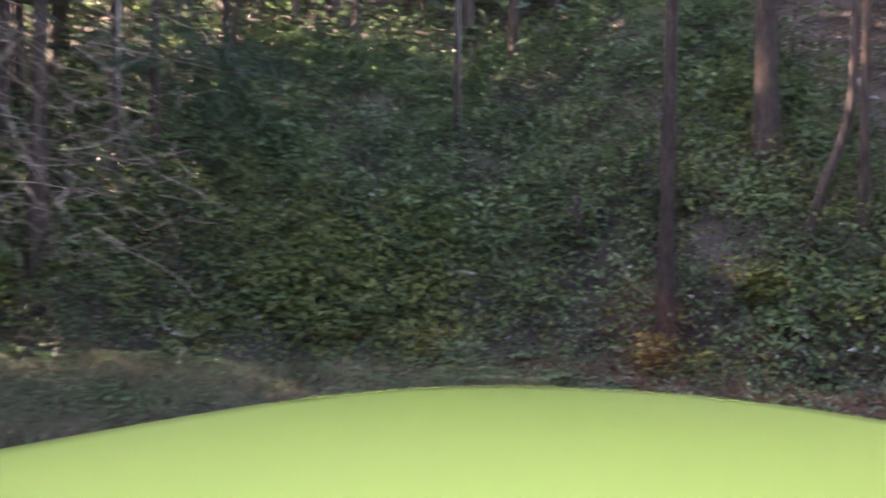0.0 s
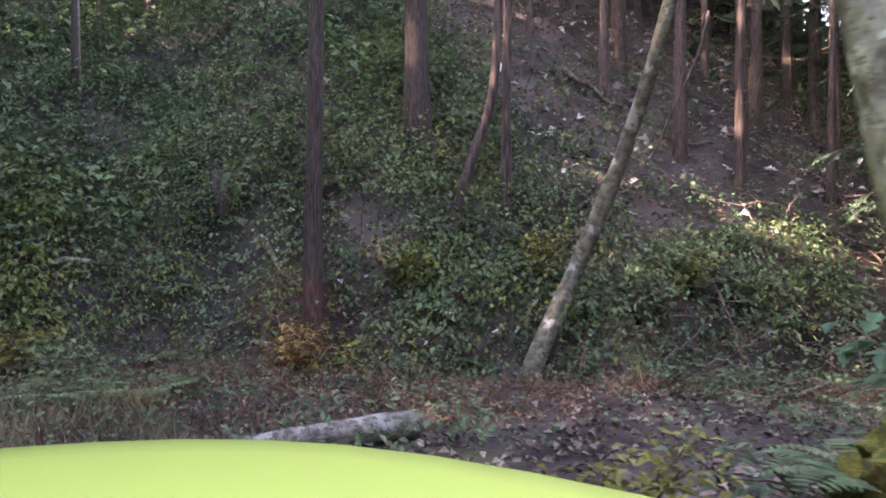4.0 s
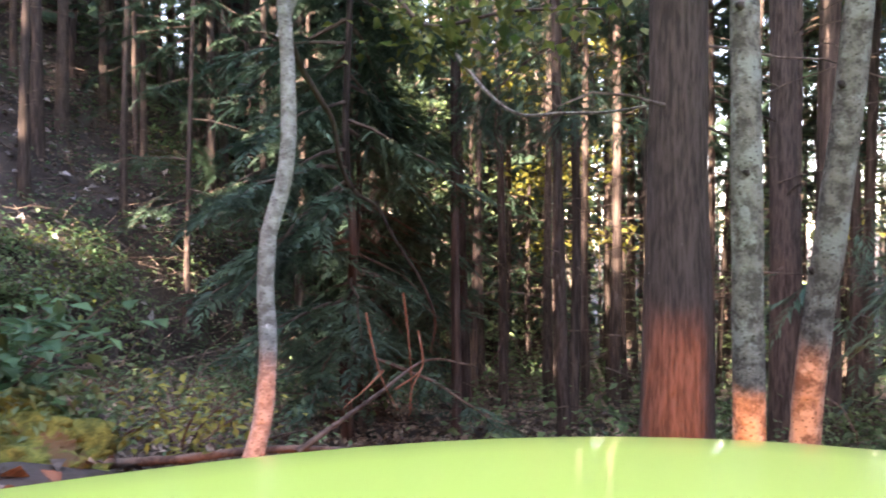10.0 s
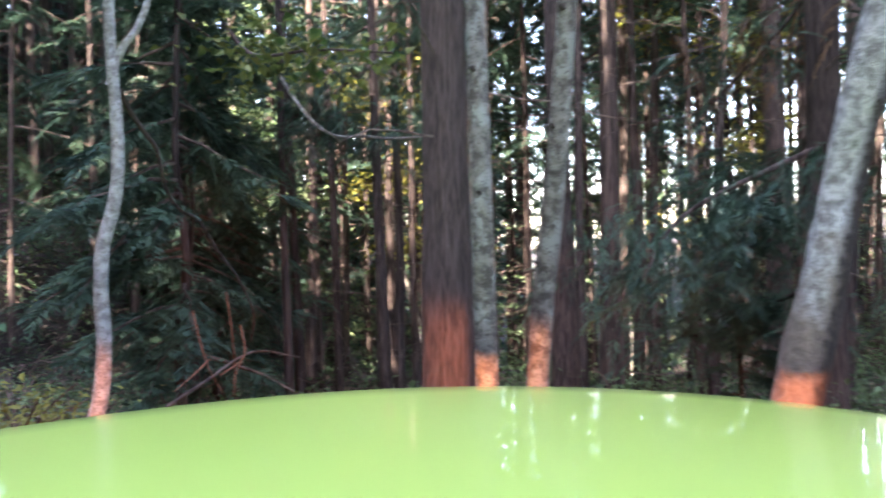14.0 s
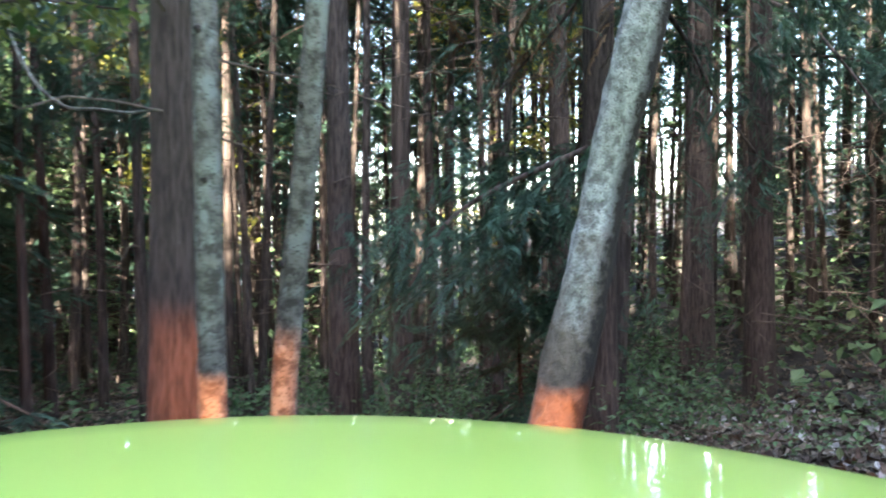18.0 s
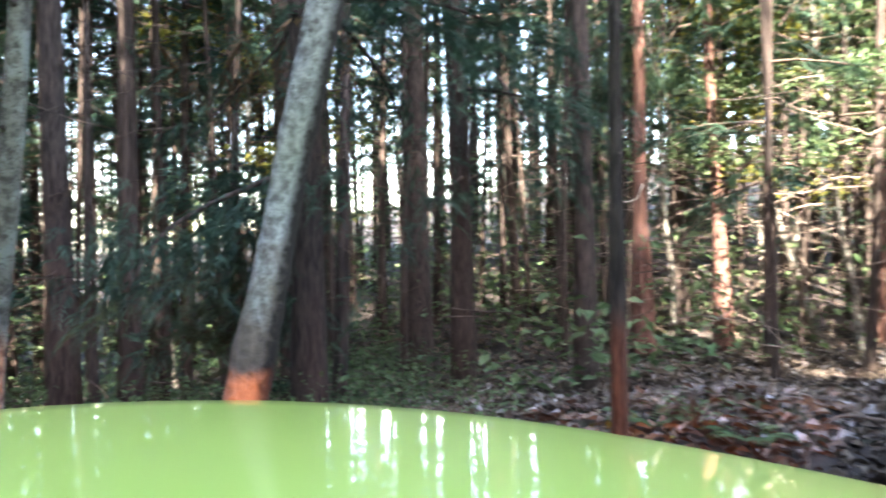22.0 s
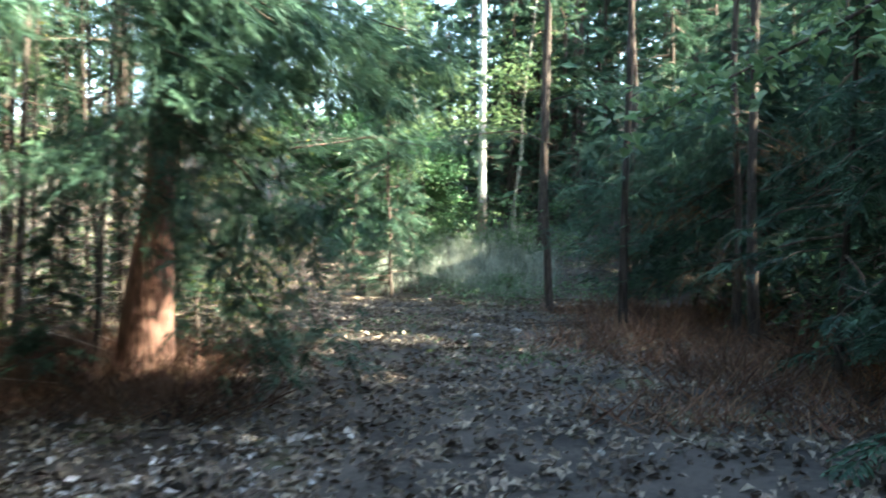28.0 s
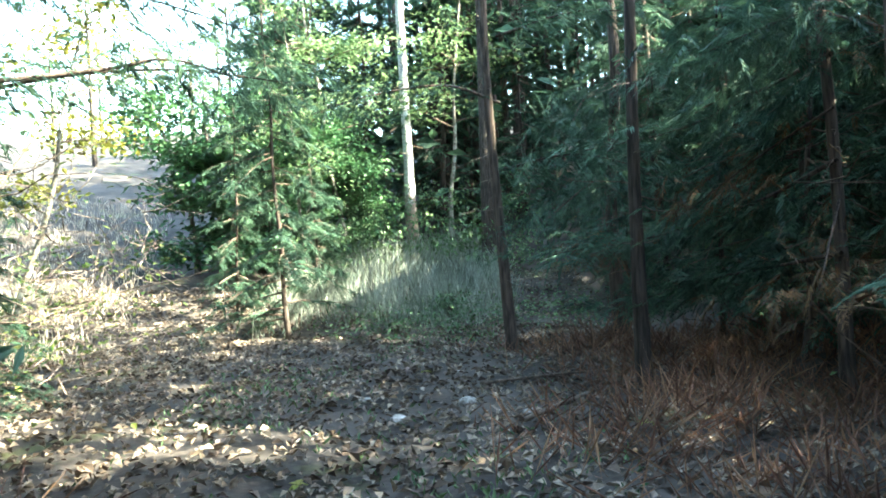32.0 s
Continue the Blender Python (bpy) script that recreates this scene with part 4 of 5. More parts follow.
shrubs("sunlit_saplings", "yellow-green saplings in the sunlit wood", LEAF_LIGHT, 130, (14, 30), (-10, 7), 90, 0.13, 0.6, 4.0)
shrubs("yellowing_shrubs", "yellow-green shrubs on the bank", LEAF_MIX, 620, (-7, 9), (6, 12.5), 80, 0.066, 0.22, 0.75, leafy_bank, fan=0.3)
shrubs("foot_undergrowth", "leafy growth at the foot of the bank", LEAF, 900, (-6, 14), (4.0, 10.5), 30, 0.058, 0.18, 0.3, lambda x, y: (ground_height(x, y) < 0.4) & (y > 5.2 - 0.3 * np.maximum(0, x - 4)))
shrubs("slope_undergrowth", "yellow-green growth on the flank of the bank", LEAF_MIX, 200, (4, 18), (5.5, 12), 24, 0.075, 0.25, 0.55, leafy_bank)
shrubs("slope_brush", "dark green growth on the flank of the bank", LEAF, 700, (4, 20), (5.5, 14), 60, 0.07, 0.25, 0.5, leafy_bank, fan=0.28)
shrubs("wood_undergrowth", "green undergrowth beneath the cedars", LEAF, 420, (6.5, 26), (-9, 9), 24, 0.1, 0.3, 0.5, lambda x, y: (ground_height(x, y) < 3))
shrubs("cedar_undergrowth", "dark green brush and ferns at the foot of the cedars", LEAF, 360, (4.8, 11), (-5.5, 0.6), 36, 0.048, 0.22, 0.45, lambda x, y: y > -3.2 - 0.25 * (x - 4.8))
shrubs("sunlit_undergrowth", "bright green bushes in the sunlit wood", LEAF_LIGHT, 260, (5.5, 26), (-24, -4), 40, 0.13, 0.35, 1.4, lambda x, y: x > 5.5 + 0.15 * np.maximum(0, -y - 6))
shrubs("bright_shrubs", "yellow-green broad-leaved shrubs low on the bank", LEAF_MIX, 34, (-2.7, 0.1), (10.0, 11.7), 130, 0.085, 0.22, 0.95, None, "stuff", 0.34)
shrubs("track_side_bushes", "dark green bushes beside the track", LEAF, 300, (-9, -2.7), (-26, -5), 40, 0.1, 0.3, 1.1)


def litter(name, label, n, xr, yr, size, keep=None, mat=DEADLEAF):
    x, y = scatter(n, xr, yr, keep)
    n = len(x)
    p = np.stack([x, y, ground_height(x, y) + 0.008 + rnd.uniform(0, 0.03, n)], 1)
    way = np.stack([rnd.normal(size=n), rnd.normal(size=n), rnd.normal(size=n) * 0.35], 1)
    up = np.array([0.0, 0, 1]) + rnd.normal(size=(n, 3)) * 0.45
    L = size * rnd.uniform(0.5, 1.4, n)
    return tagged(part(name, leaves(p, way, up, L, L * 0.62, 0.3), mat), label, "leaf litter", kind="stuff")


litter("leaf_litter", "curled grey-brown dead leaves on the track", 42000, (-2.2, 8), (-24, -2), 0.075, not_car)
litter("mound_litter", "curled dead leaves heaped on the low mound beside the track", 11000, (1.8, 7), (-8, -1.9), 0.07, not_car)
litter("grey_litter", "silver-grey curled leaves on the low mound beside the track", 2600, (1.8, 7.5), (-9, -2.2), 0.075, not_car, PALELEAF)
litter("bank_litter", "grey fallen leaves on the dark bank", 9000, (-6, 14), (1.5, 16), 0.09, on_bank)
litter("flank_litter", "grey-brown dead leaves strewn on the dark flank of the bank", 4500, (5, 20), (5.5, 14), 0.1, on_bank)
litter("curled_litter", "large curled silver-grey leaves strewn on the bank", 900, (-4, 14), (7.6, 14), 0.16, on_bank, PALELEAF)
shrubs("slope_seedlings", "small green seedlings and ferns on the bare slope", LEAF_FRESH, 230, (6, 14), (8, 12.5), 16, 0.075, 0.16, 0.25, on_bank)
litter("verge_litter", "dead leaves at the foot of the bank", 20000, (-3, 15), (1.5, 9), 0.07, lambda x, y: not_car(x, y) & (ground_height(x, y) < 0.3))
litter("wood_litter", "dead leaves and needles below the cedars", 14000, (3.2, 14), (-9, 4), 0.07, not_car)


def grasses(name, label, mat, n, xr, yr, tall, keep=None, lean=0.35, blade=0.012):
    x, y = scatter(n, xr, yr, keep)
    n = len(x)
    p = np.stack([x, y, ground_height(x, y)], 1)
    way = np.stack([rnd.normal(size=n) * lean, rnd.normal(size=n) * lean, np.ones(n)], 1)
    L = tall * rnd.uniform(0.45, 1.25, n) * (0.75 + 0.25 * np.sin(2.3 * x + 1) * np.sin(1.9 * y) + 0.2 * np.sin(5.1 * x - 3.7 * y))
    return tagged(part(name, leaves(p, way, rnd.normal(size=(n, 3)), L, blade * (1 + 0.8 * rnd.uniform(size=n))), mat), label, "grass", kind="stuff")


grasses("tall_grass", "tall pale grass at the bend of the track", GRASS, 9000, (-0.7, 3.6), (-26, -20.0), 0.75, lambda x, y: y < -21.0 + 0.5 * np.sin(1.9 * x) + 0.5 * rnd.normal(size=len(x)))
grasses("track_weeds", "low green weeds in the middle of the track", LEAF, 5200, (-0.4, 3.2), (-20.5, -11.5), 0.09, lambda x, y: np.sin(1.7 * x + 0.5) * np.sin(0.9 * y) + 0.5 * rnd.normal(size=len(x)) > 0.35, 0.8, 0.014)
shrubs("bend_undergrowth", "low dark growth before the tall grass", LEAF, 90, (-2.8, 2.4), (-21.2, -18.8), 30, 0.06, 0.2, 0.5)
shrubs("bend_bushes", "grey-green bushes behind the tall grass", LEAF, 70, (-1.8, 3.2), (-25.8, -23.6), 80, 0.08, 0.3, 1.7, None, "stuff", 0.3)
grasses("sunlit_grass", "pale sunlit grass on the slope beside the track", DRYGRASS, 7000, (5.5, 17), (-34, -18), 0.4, lambda x, y: x + 0.25 * y > 0.6)
grasses("verge_grass", "pale olive grass at the foot of the bank", VERGEGRASS, 17000, (-7, 1.0), (4.2, 9.6), 0.32, lambda x, y: y < 9.4 - 0.5 * np.maximum(x + 2, 0) + 0.3 * rnd.normal(size=len(x)), 0.55, 0.007)
grasses("bank_foot_ferns", "reddish-brown withered ferns at the foot of the bank", REDGRASS, 9000, (-1, 8), (5.9, 10.2), 0.3, lambda x, y: ground_height(x, y) < 0.75, 1.2, 0.008)
grasses("withered_ferns", "reddish withered ferns beside the track", REDGRASS, 9500, (-3.4, 0.9), (-18, -9.0), 0.5, lambda x, y: x < -0.35 + 0.35 * np.sin(1.3 * y) + 0.35 * rnd.normal(size=len(x)), 1.0, 0.009)
grasses("withered_stems", "reddish withered stems below the cedars", REDGRASS, 3000, (4.4, 7.2), (-13, -9.5), 0.4, None, 1.0, 0.006)
grasses("withered_brush", "tangled brown withered brush around a red cedar", BROWNBRUSH, 6000, (2.7, 5.8), (-12.2, -8.9), 0.5, lambda x, y: x > 3.1 + 0.3 * np.sin(2.1 * y) + 0.25 * rnd.normal(size=len(x)), 1.1, 0.008)


def twigs(name, label, n, xr, yr, zr, size, mat, keep=None):
    """A haze of thin bare twigs."""
    x, y = scatter(n, xr, yr, keep)
    pieces = []
    for px, py, pz in zip(x, y, ground_height(x, y) + rnd.uniform(*zr, len(x))):
        t = np.linspace(0, 1, 5)[:, None]
        way = unit(np.array([rnd.normal(), rnd.normal(), rnd.normal() * 0.5])) * size * rnd.uniform(0.5, 1.4)
        pieces.append(tube(np.array([px, py, pz]) + way * t + unit(rnd.normal(size=3)) * 0.3 * size * t * t + rnd.normal(size=(5, 3)) * 0.03 * size, np.linspace(0.007, 0.002, 5), 3))
    return tagged(part(name, join(pieces), mat), label, "twigs", kind="stuff")


twigs("bare_twigs", "tangle of thin bare twigs between the cedars", 700, (6, 16), (-10, 5), (0.2, 4.5), 0.9, TWIG)
twigs("sunlit_twigs", "pale sunlit twigs in the wood", 800, (5.8, 15), (-20, -5), (0.2, 5.0), 0.9, PALE_SUNLIT_TWIG, lambda x, y: x > 5.6 + 0.1 * np.maximum(0, -y - 6))
shrubs("thicket_leaves", "green and yellow leaves among the twigs beside the track", LEAF_MIX, 70, (3.4, 6.4), (-19, -11.5), 34, 0.075, 0.35, 2.4, lambda x, y: x > 3.4 + 0.12 * (-y - 11))
twigs("dark_thicket", "thicket of brown twigs at the edge of the track", 320, (3.3, 6.2), (-20, -11), (0.05, 2.2), 0.9, TWIG, lambda x, y: x > 3.2 + 0.12 * (-y - 11))
twigs("thicket", "thicket of pale sunlit twigs at the edge of the track", 130, (3.6, 6.2), (-20, -11.5), (0.05, 2.4), 0.9, PALE_SUNLIT_TWIG, lambda x, y: x > 3.2 + 0.12 * (-y - 11))
twigs("scrub", "tangle of reddish twigs below the sunlit cedars", 620, (4.5, 9.5), (-14, -5.5), (0.05, 2.6), 0.9, PALE_SUNLIT_TWIG, lambda x, y: x > np.where(y > -8, 5.4, 4.6))
twigs("slope_twigs", "dead twigs and brambles on the flank of the bank", 900, (4, 20), (5.5, 14), (0.02, 0.7), 0.9, TWIG, on_bank)
twigs("foot_twigs", "dead twigs lying at the foot of the bank", 420, (4.5, 14), (2.5, 8), (0.02, 0.5), 0.8, TWIG)
twigs("bush_twigs", "dead twigs under the young cedars", 700, (-7, -1.8), (-22, -7), (0.1, 2.0), 0.8, TWIG)
twigs("bare_bush", "grey bare twigs of a leafless bush", 230, (-4.9, -2.7), (5.4, 8.4), (1.5, 3.8), 1.0, PALE_SUNLIT_TWIG)
twigs("bank_twigs", "fallen twigs and brambles on the bank", 500, (0, 11), (7, 15), (0.05, 0.5), 0.9, TWIG)


# ---- single things round the turning place ----
def mound(name, place, rx, ry, h, mat, label, category, seed, turn=0.0):
    g = np.random.default_rng(seed)
    n, m = 64, 22
    a, e = np.meshgrid(np.linspace(0, 2 * np.pi, n, endpoint=False), np.linspace(0, np.pi / 2 * 0.98, m))
    lump = 1 + 0.16 * np.sin(3 * a + 1 + seed) * np.cos(2 * e) + 0.1 * np.sin(5 * a + 4 * e) + 0.06 * np.sin(11 * a - 6 * e) + 0.035 * g.normal(size=a.shape)
    v = np.stack([rx * np.cos(a) * np.cos(e) * lump, ry * np.sin(a) * np.cos(e) * lump, h * np.sin(e) ** 0.55 * lump * (1 - 0.22 * np.cos(a) * np.cos(e)) - 0.05], -1).reshape(-1, 3)
    v = v @ np.array([[math.cos(turn), math.sin(turn), 0], [-math.sin(turn), math.cos(turn), 0], [0, 0, 1]])
    i, j = np.arange(m - 1)[:, None] * n, np.arange(n)[None]
    j2 = (j + 1) % n
    f = np.stack([i + j, i + j2, i + n + j2, i + n + j], -1).reshape(-1, 4)
    ob = thing(name, on_ground(*place), label, category)
    part("body", (v, f), mat, ob, smooth=True)
    return ob


stump = mound("mossy_stump", (3.2, 2.4), 0.52, 0.34, 0.26, MOSS, "rotten stump overgrown with green and rusty moss", "stump", 3, -0.77)
mv = leaves(np.stack([rnd.uniform(-0.4, 0.4, 500), rnd.uniform(-0.3, 0.3, 500), rnd.uniform(0.1, 0.3, 500)], 1), rnd.normal(size=(500, 3)), np.array([0, 0, 1.0]) + rnd.normal(size=(500, 3)) * 0.4, 0.05, 0.03)
tagged(part("moss_leaves", mv, LEAF, stump), "small creeping leaves", kind="stuff")


def leafy_plant(name, x, y, tall, spread, count, size, mat, label, stems=5, seed=0, base=0.0):
    """Upright stems that carry tiers of pointed leaves."""
    g = np.random.default_rng(seed + 900)
    ob = thing(name, on_ground(x, y), label, "plant")
    per = count // stems
    for i in range(stems):
        top = np.array([g.normal() * spread, g.normal() * spread, tall * g.uniform(0.65, 1.0)])
        mid = top * np.array([0.3, 0.3, 0.55])
        line = np.array([[0, 0, -0.05], mid, top])
        part("stem", tube(line, [0.008, 0.006, 0.003], 5, rings=8), TWIG, ob)
        t = g.uniform(0.45 if base == 0 else base, 1, per)
        p = np.where(t[:, None] < 0.55, mid * (t / 0.55)[:, None], mid + (top - mid) * ((t - 0.55) / 0.45)[:, None])
        p = p + g.normal(size=(per, 3)) * np.array([0.11, 0.11, 0.02])
        way = np.concatenate([g.normal(size=(per, 2)), -0.25 + 0.2 * g.normal(size=(per, 1))], 1)
        L = size * g.uniform(0.6, 1.3, per)
        tagged(part("leaves", leaves(p, way, np.array([0, 0, 1.0]) + g.normal(size=(per, 3)) * 0.2, L, L * 0.55), mat, ob), kind="stuff")
    return ob


leafy_plant("sapling", 3.5, 2.72, 0.86, 0.28, 420, 0.115, LEAF_FRESH, "young sapling with pale green pointed leaves", 8, 1)
leafy_plant("sapling", 3.75, 2.35, 0.45, 0.25, 300, 0.06, LEAF_LIGHT, "low leafy sapling behind a mossy stump", 6, 2)
leafy_plant("low_bush", 0.5, -21.2, 0.5, 0.3, 500, 0.07, LEAF, "dark low bush at the edge of the track", 9, 11, 0.1)
leafy_plant("bramble", 3.75, 1.9, 0.4, 0.28, 300, 0.05, LEAF_YELLOW, "yellowing bramble beside a crooked tree", 6, 3)
leafy_plant("bramble", 2.4, 3.3, 0.35, 0.35, 300, 0.06, LEAF_YELLOW, "yellowing bramble at the foot of the bank", 6, 4)
leafy_plant("seedling", 3.4, -2.86, 0.42, 0.09, 80, 0.05, LEAF_YELLOW, "seedling with yellow-green leaves around a thin trunk", 4, 5)
leafy_plant("seedling", 3.6, -3.5, 0.22, 0.1, 60, 0.045, LEAF_LIGHT, "small green seedling among dead leaves", 4, 6)


def fern(x, y, size, seed, label="green fern"):
    g = np.random.default_rng(seed)
    ob = thing("fern", on_ground(x, y), label, "fern", "ferns")
    for i in range(6):
        a = g.uniform(0, 6.28)
        t = np.linspace(0.1, 1, 16)
        d = np.array([math.cos(a), math.sin(a), 0])
        line = d * t[:, None] * size + np.array([0, 0, 1]) * (size * (0.9 * t - 0.75 * t * t))[:, None]
        side = np.cross(d, [0, 0, 1])
        p = np.repeat(line, 2, 0)
        w = np.tile(np.stack([side, -side]), (16, 1)) + d * 0.4
        L = np.repeat(size * 0.3 * np.sin(np.pi * (0.12 + 0.86 * t)), 2)
        tagged(part("frond", leaves(p, w, np.broadcast_to([0, 0, 1.0], w.shape), L, L * 0.28), LEAF_LIGHT, ob), kind="stuff")
    return ob


fern(2.85, 2.7, 0.42, 1, "green fern growing beside a mossy stump")
leafy_plant("bramble", 3.0, 3.1, 0.35, 0.3, 320, 0.06, LEAF, "dark green bramble behind a mossy stump", 7, 14)
leafy_plant("bramble", 4.6, 2.2, 0.55, 0.35, 260, 0.05, LEAF, "low dark bramble below a crooked tree", 7, 15)
leafy_plant("bramble", 1.75, 3.5, 0.35, 0.3, 260, 0.06, LEAF_YELLOW, "yellowing bramble beside a twin-stemmed tree", 6, 16)
fern(3.81, -3.41, 0.3, 2, "green fern in dead leaves at the track's edge")
fern(3.37, -3.64, 0.24, 3, "green fern in dead leaves at the track's edge")
for i in range(16):
    fern(rnd.uniform(-5, 6), rnd.uniform(7.6, 11), rnd.uniform(0.35, 0.6), 10 + i, "green fern on the bank")


def stick(name, pts, r, mat, label, category="branch"):
    base = np.array(pts[0])
    ob = thing(name, base, label, category)
    part("wood", tube(np.array(pts) - base, np.linspace(r, r * 0.35, len(pts)), 8, 0.04, 1, 6 * len(pts)), mat, ob, smooth=True)
    return ob


stick("fallen_branch", [(3.42, 2.12, 0.5), (3.55, 1.75, 0.53), (3.8, 1.36, 0.55), (4.5, 0.89, 0.36), (4.9, 0.4, 0.2), (5.5, -0.1, -0.05)], 0.02, TWIG, "long fallen branch resting on a mossy stump")
stick("fallen_branch", [(3.75, 1.34, 0.55), (4.3, 1.3, 0.66), (5.0, 1.35, 0.72), (5.6, 1.3, 0.6)], 0.012, TWIG, "thin fallen branch across the undergrowth")
stick("log", [(2.5, 5.75, 0.12), (1.6, 5.8, 0.1), (0.4, 5.7, 0.06)], 0.1, MOSSBARK, "grey fallen log in the grass", "log")
stick("vine", [(7.33, 2.24, 3.1), (6.09, 1.45, 2.38), (5.75, 1.1, 2.12), (5.27, 0.71, 2.02), (4.8, 0.4, 1.93), (4.36, 0.15, 1.87)], 0.014, MOSSBARK, "thick grey vine sagging between a dead tree and a cedar", "vine")
stick("vine", [(3.29, 1.06, 1.95), (3.38, 1.08, 1.89), (3.49, 1.08, 1.81), (3.59, 1.09, 1.75), (3.68, 1.11, 1.61), (3.79, 1.11, 1.52), (3.90, 1.08, 1.47), (4.02, 1.06, 1.34), (4.14, 1.01, 1.19), (4.25, 0.99, 1.02), (4.32, 1.04, 0.87)], 0.011, DARKBARK, "thin dark vine hanging from a crooked tree", "vine")
for pts in [[(4.20, 1.29, 1.04), (4.19, 1.24, 0.86), (4.18, 1.19, 0.74), (4.17, 1.12, 0.64)],
            [(4.19, 1.20, 0.80), (4.09, 1.23, 0.74), (3.98, 1.27, 0.68)],
            [(4.36, 1.19, 1.12), (4.37, 1.17, 0.93), (4.38, 1.16, 0.74), (4.38, 1.16, 0.59)],
            [(4.39, 1.13, 0.95), (4.37, 1.10, 0.81), (4.32, 1.13, 0.70), (4.28, 1.12, 0.60)],
            [(4.26, 1.18, 0.71), (4.34, 1.11, 0.77), (4.40, 1.10, 0.83)]]:
    stick("broken_stick", pts, 0.0055, REDGRASS, "broken reddish stick standing in the brush", "stick")
stick("bare_branch", [(7.7, -6.2, 1.95), (7.4, -5.9, 1.78), (7.1, -5.55, 1.72), (6.95, -5.4, 1.76)], 0.009, WHITEWOOD, "curved bare white branch in the sun")
stick("bare_branch", [(7.0, -7.6, 2.6), (6.2, -8.3, 2.62), (5.2, -8.9, 2.5), (4.2, -9.4, 2.3)], 0.016, TWIG, "long bare pale branch across the sunlit trunks")
stick("fallen_branch", [on_ground(3.2, -4.36, 0.05), on_ground(3.3, -4.1, 0.07), on_ground(3.17, -3.8, 0.04), on_ground(3.0, -3.6, 0.03)], 0.009, TWIG, "bent brown stick lying on dead leaves")
stick("fallen_branch", [(0.4, -15.0, 0.1), (-0.4, -15.3, 0.09), (-1.3, -15.5, 0.06)], 0.016, TWIG, "pale stick lying at the edge of the track")
stick("fallen_branch", [(0.2, -13.7, 0.06), (-0.4, -14.4, 0.08), (-0.9, -14.9, 0.06)], 0.02, TWIG, "dry stick lying at the edge of the track")


def bough(name, pts, r, label, mat, size, count, leaf="broad", seed=0):
    """A limb that reaches in from a tree beyond, with its foliage."""
    g = np.random.default_rng(seed + 50)
    base = np.array(pts[0], float)
    line = np.array(pts, float) - base
    ob = thing(name, base, label, "branch")
    part("limb", tube(line, np.linspace(r, 0.005, len(pts)), 7, 0.03, 1, 24), DARKBARK, ob, smooth=True)
    t = g.uniform(0.15, 1, count) * (len(pts) - 1)
    k = np.minimum(t.astype(int), len(pts) - 2)
    p = line[k] + (line[k + 1] - line[k]) * (t - k)[:, None]
    if leaf == "broad":
        p = p + g.normal(size=p.shape) * np.array([0.22, 0.22, 0.1])
        way = np.concatenate([g.normal(size=(count, 2)), -0.5 + 0.3 * g.normal(size=(count, 1))], 1)
        L = size * g.uniform(0.6, 1.3, count)
        geo = leaves(p, way, np.array([0, 0, 1.0]) + g.normal(size=p.shape) * 0.35, L, L * 0.75)
    else:
        way = (line[k + 1] - line[k]) + g.normal(size=p.shape) * 0.5 + np.array([0, 0, -0.2])
        geo = sprays(np.repeat(p, 6, 0) + g.normal(size=(6 * count, 3)) * np.array([0.27, 0.27, 0.08]), np.repeat(way, 6, 0) + g.normal(size=(6 * count, 3)) * np.array([0.5, 0.5, 0.2]), size * 0.4 * g.uniform(0.5, 1.4, 6 * count), 14, 0.4, 0.07, g)
    tagged(part("foliage", geo, mat, ob), kind="stuff")
    return ob


bough("maple_branch", [(6.6, 2.3, 3.2), (6.1, 1.9, 2.85), (5.5, 1.47, 2.62), (5.0, 0.9, 2.5), (4.8, 0.4, 2.4)], 0.02, "maple branch with green and yellow leaves", LEAF_MIX, 0.085, 330, seed=1)
bough("maple_branch", [(-2.6, -9.2, 3.6), (-1.7, -9.5, 3.0), (-0.9, -9.7, 2.6), (-0.2, -9.7, 2.25)], 0.025, "overhanging branch with broad light green leaves", LEAF_LIGHT, 0.11, 460, seed=2)
bough("maple_branch", [(-3.2, -7.6, 3.4), (-2.3, -8.0, 2.9), (-1.5, -8.3, 2.5)], 0.02, "overhanging branch with broad light green leaves", LEAF_LIGHT, 0.11, 300, seed=3)
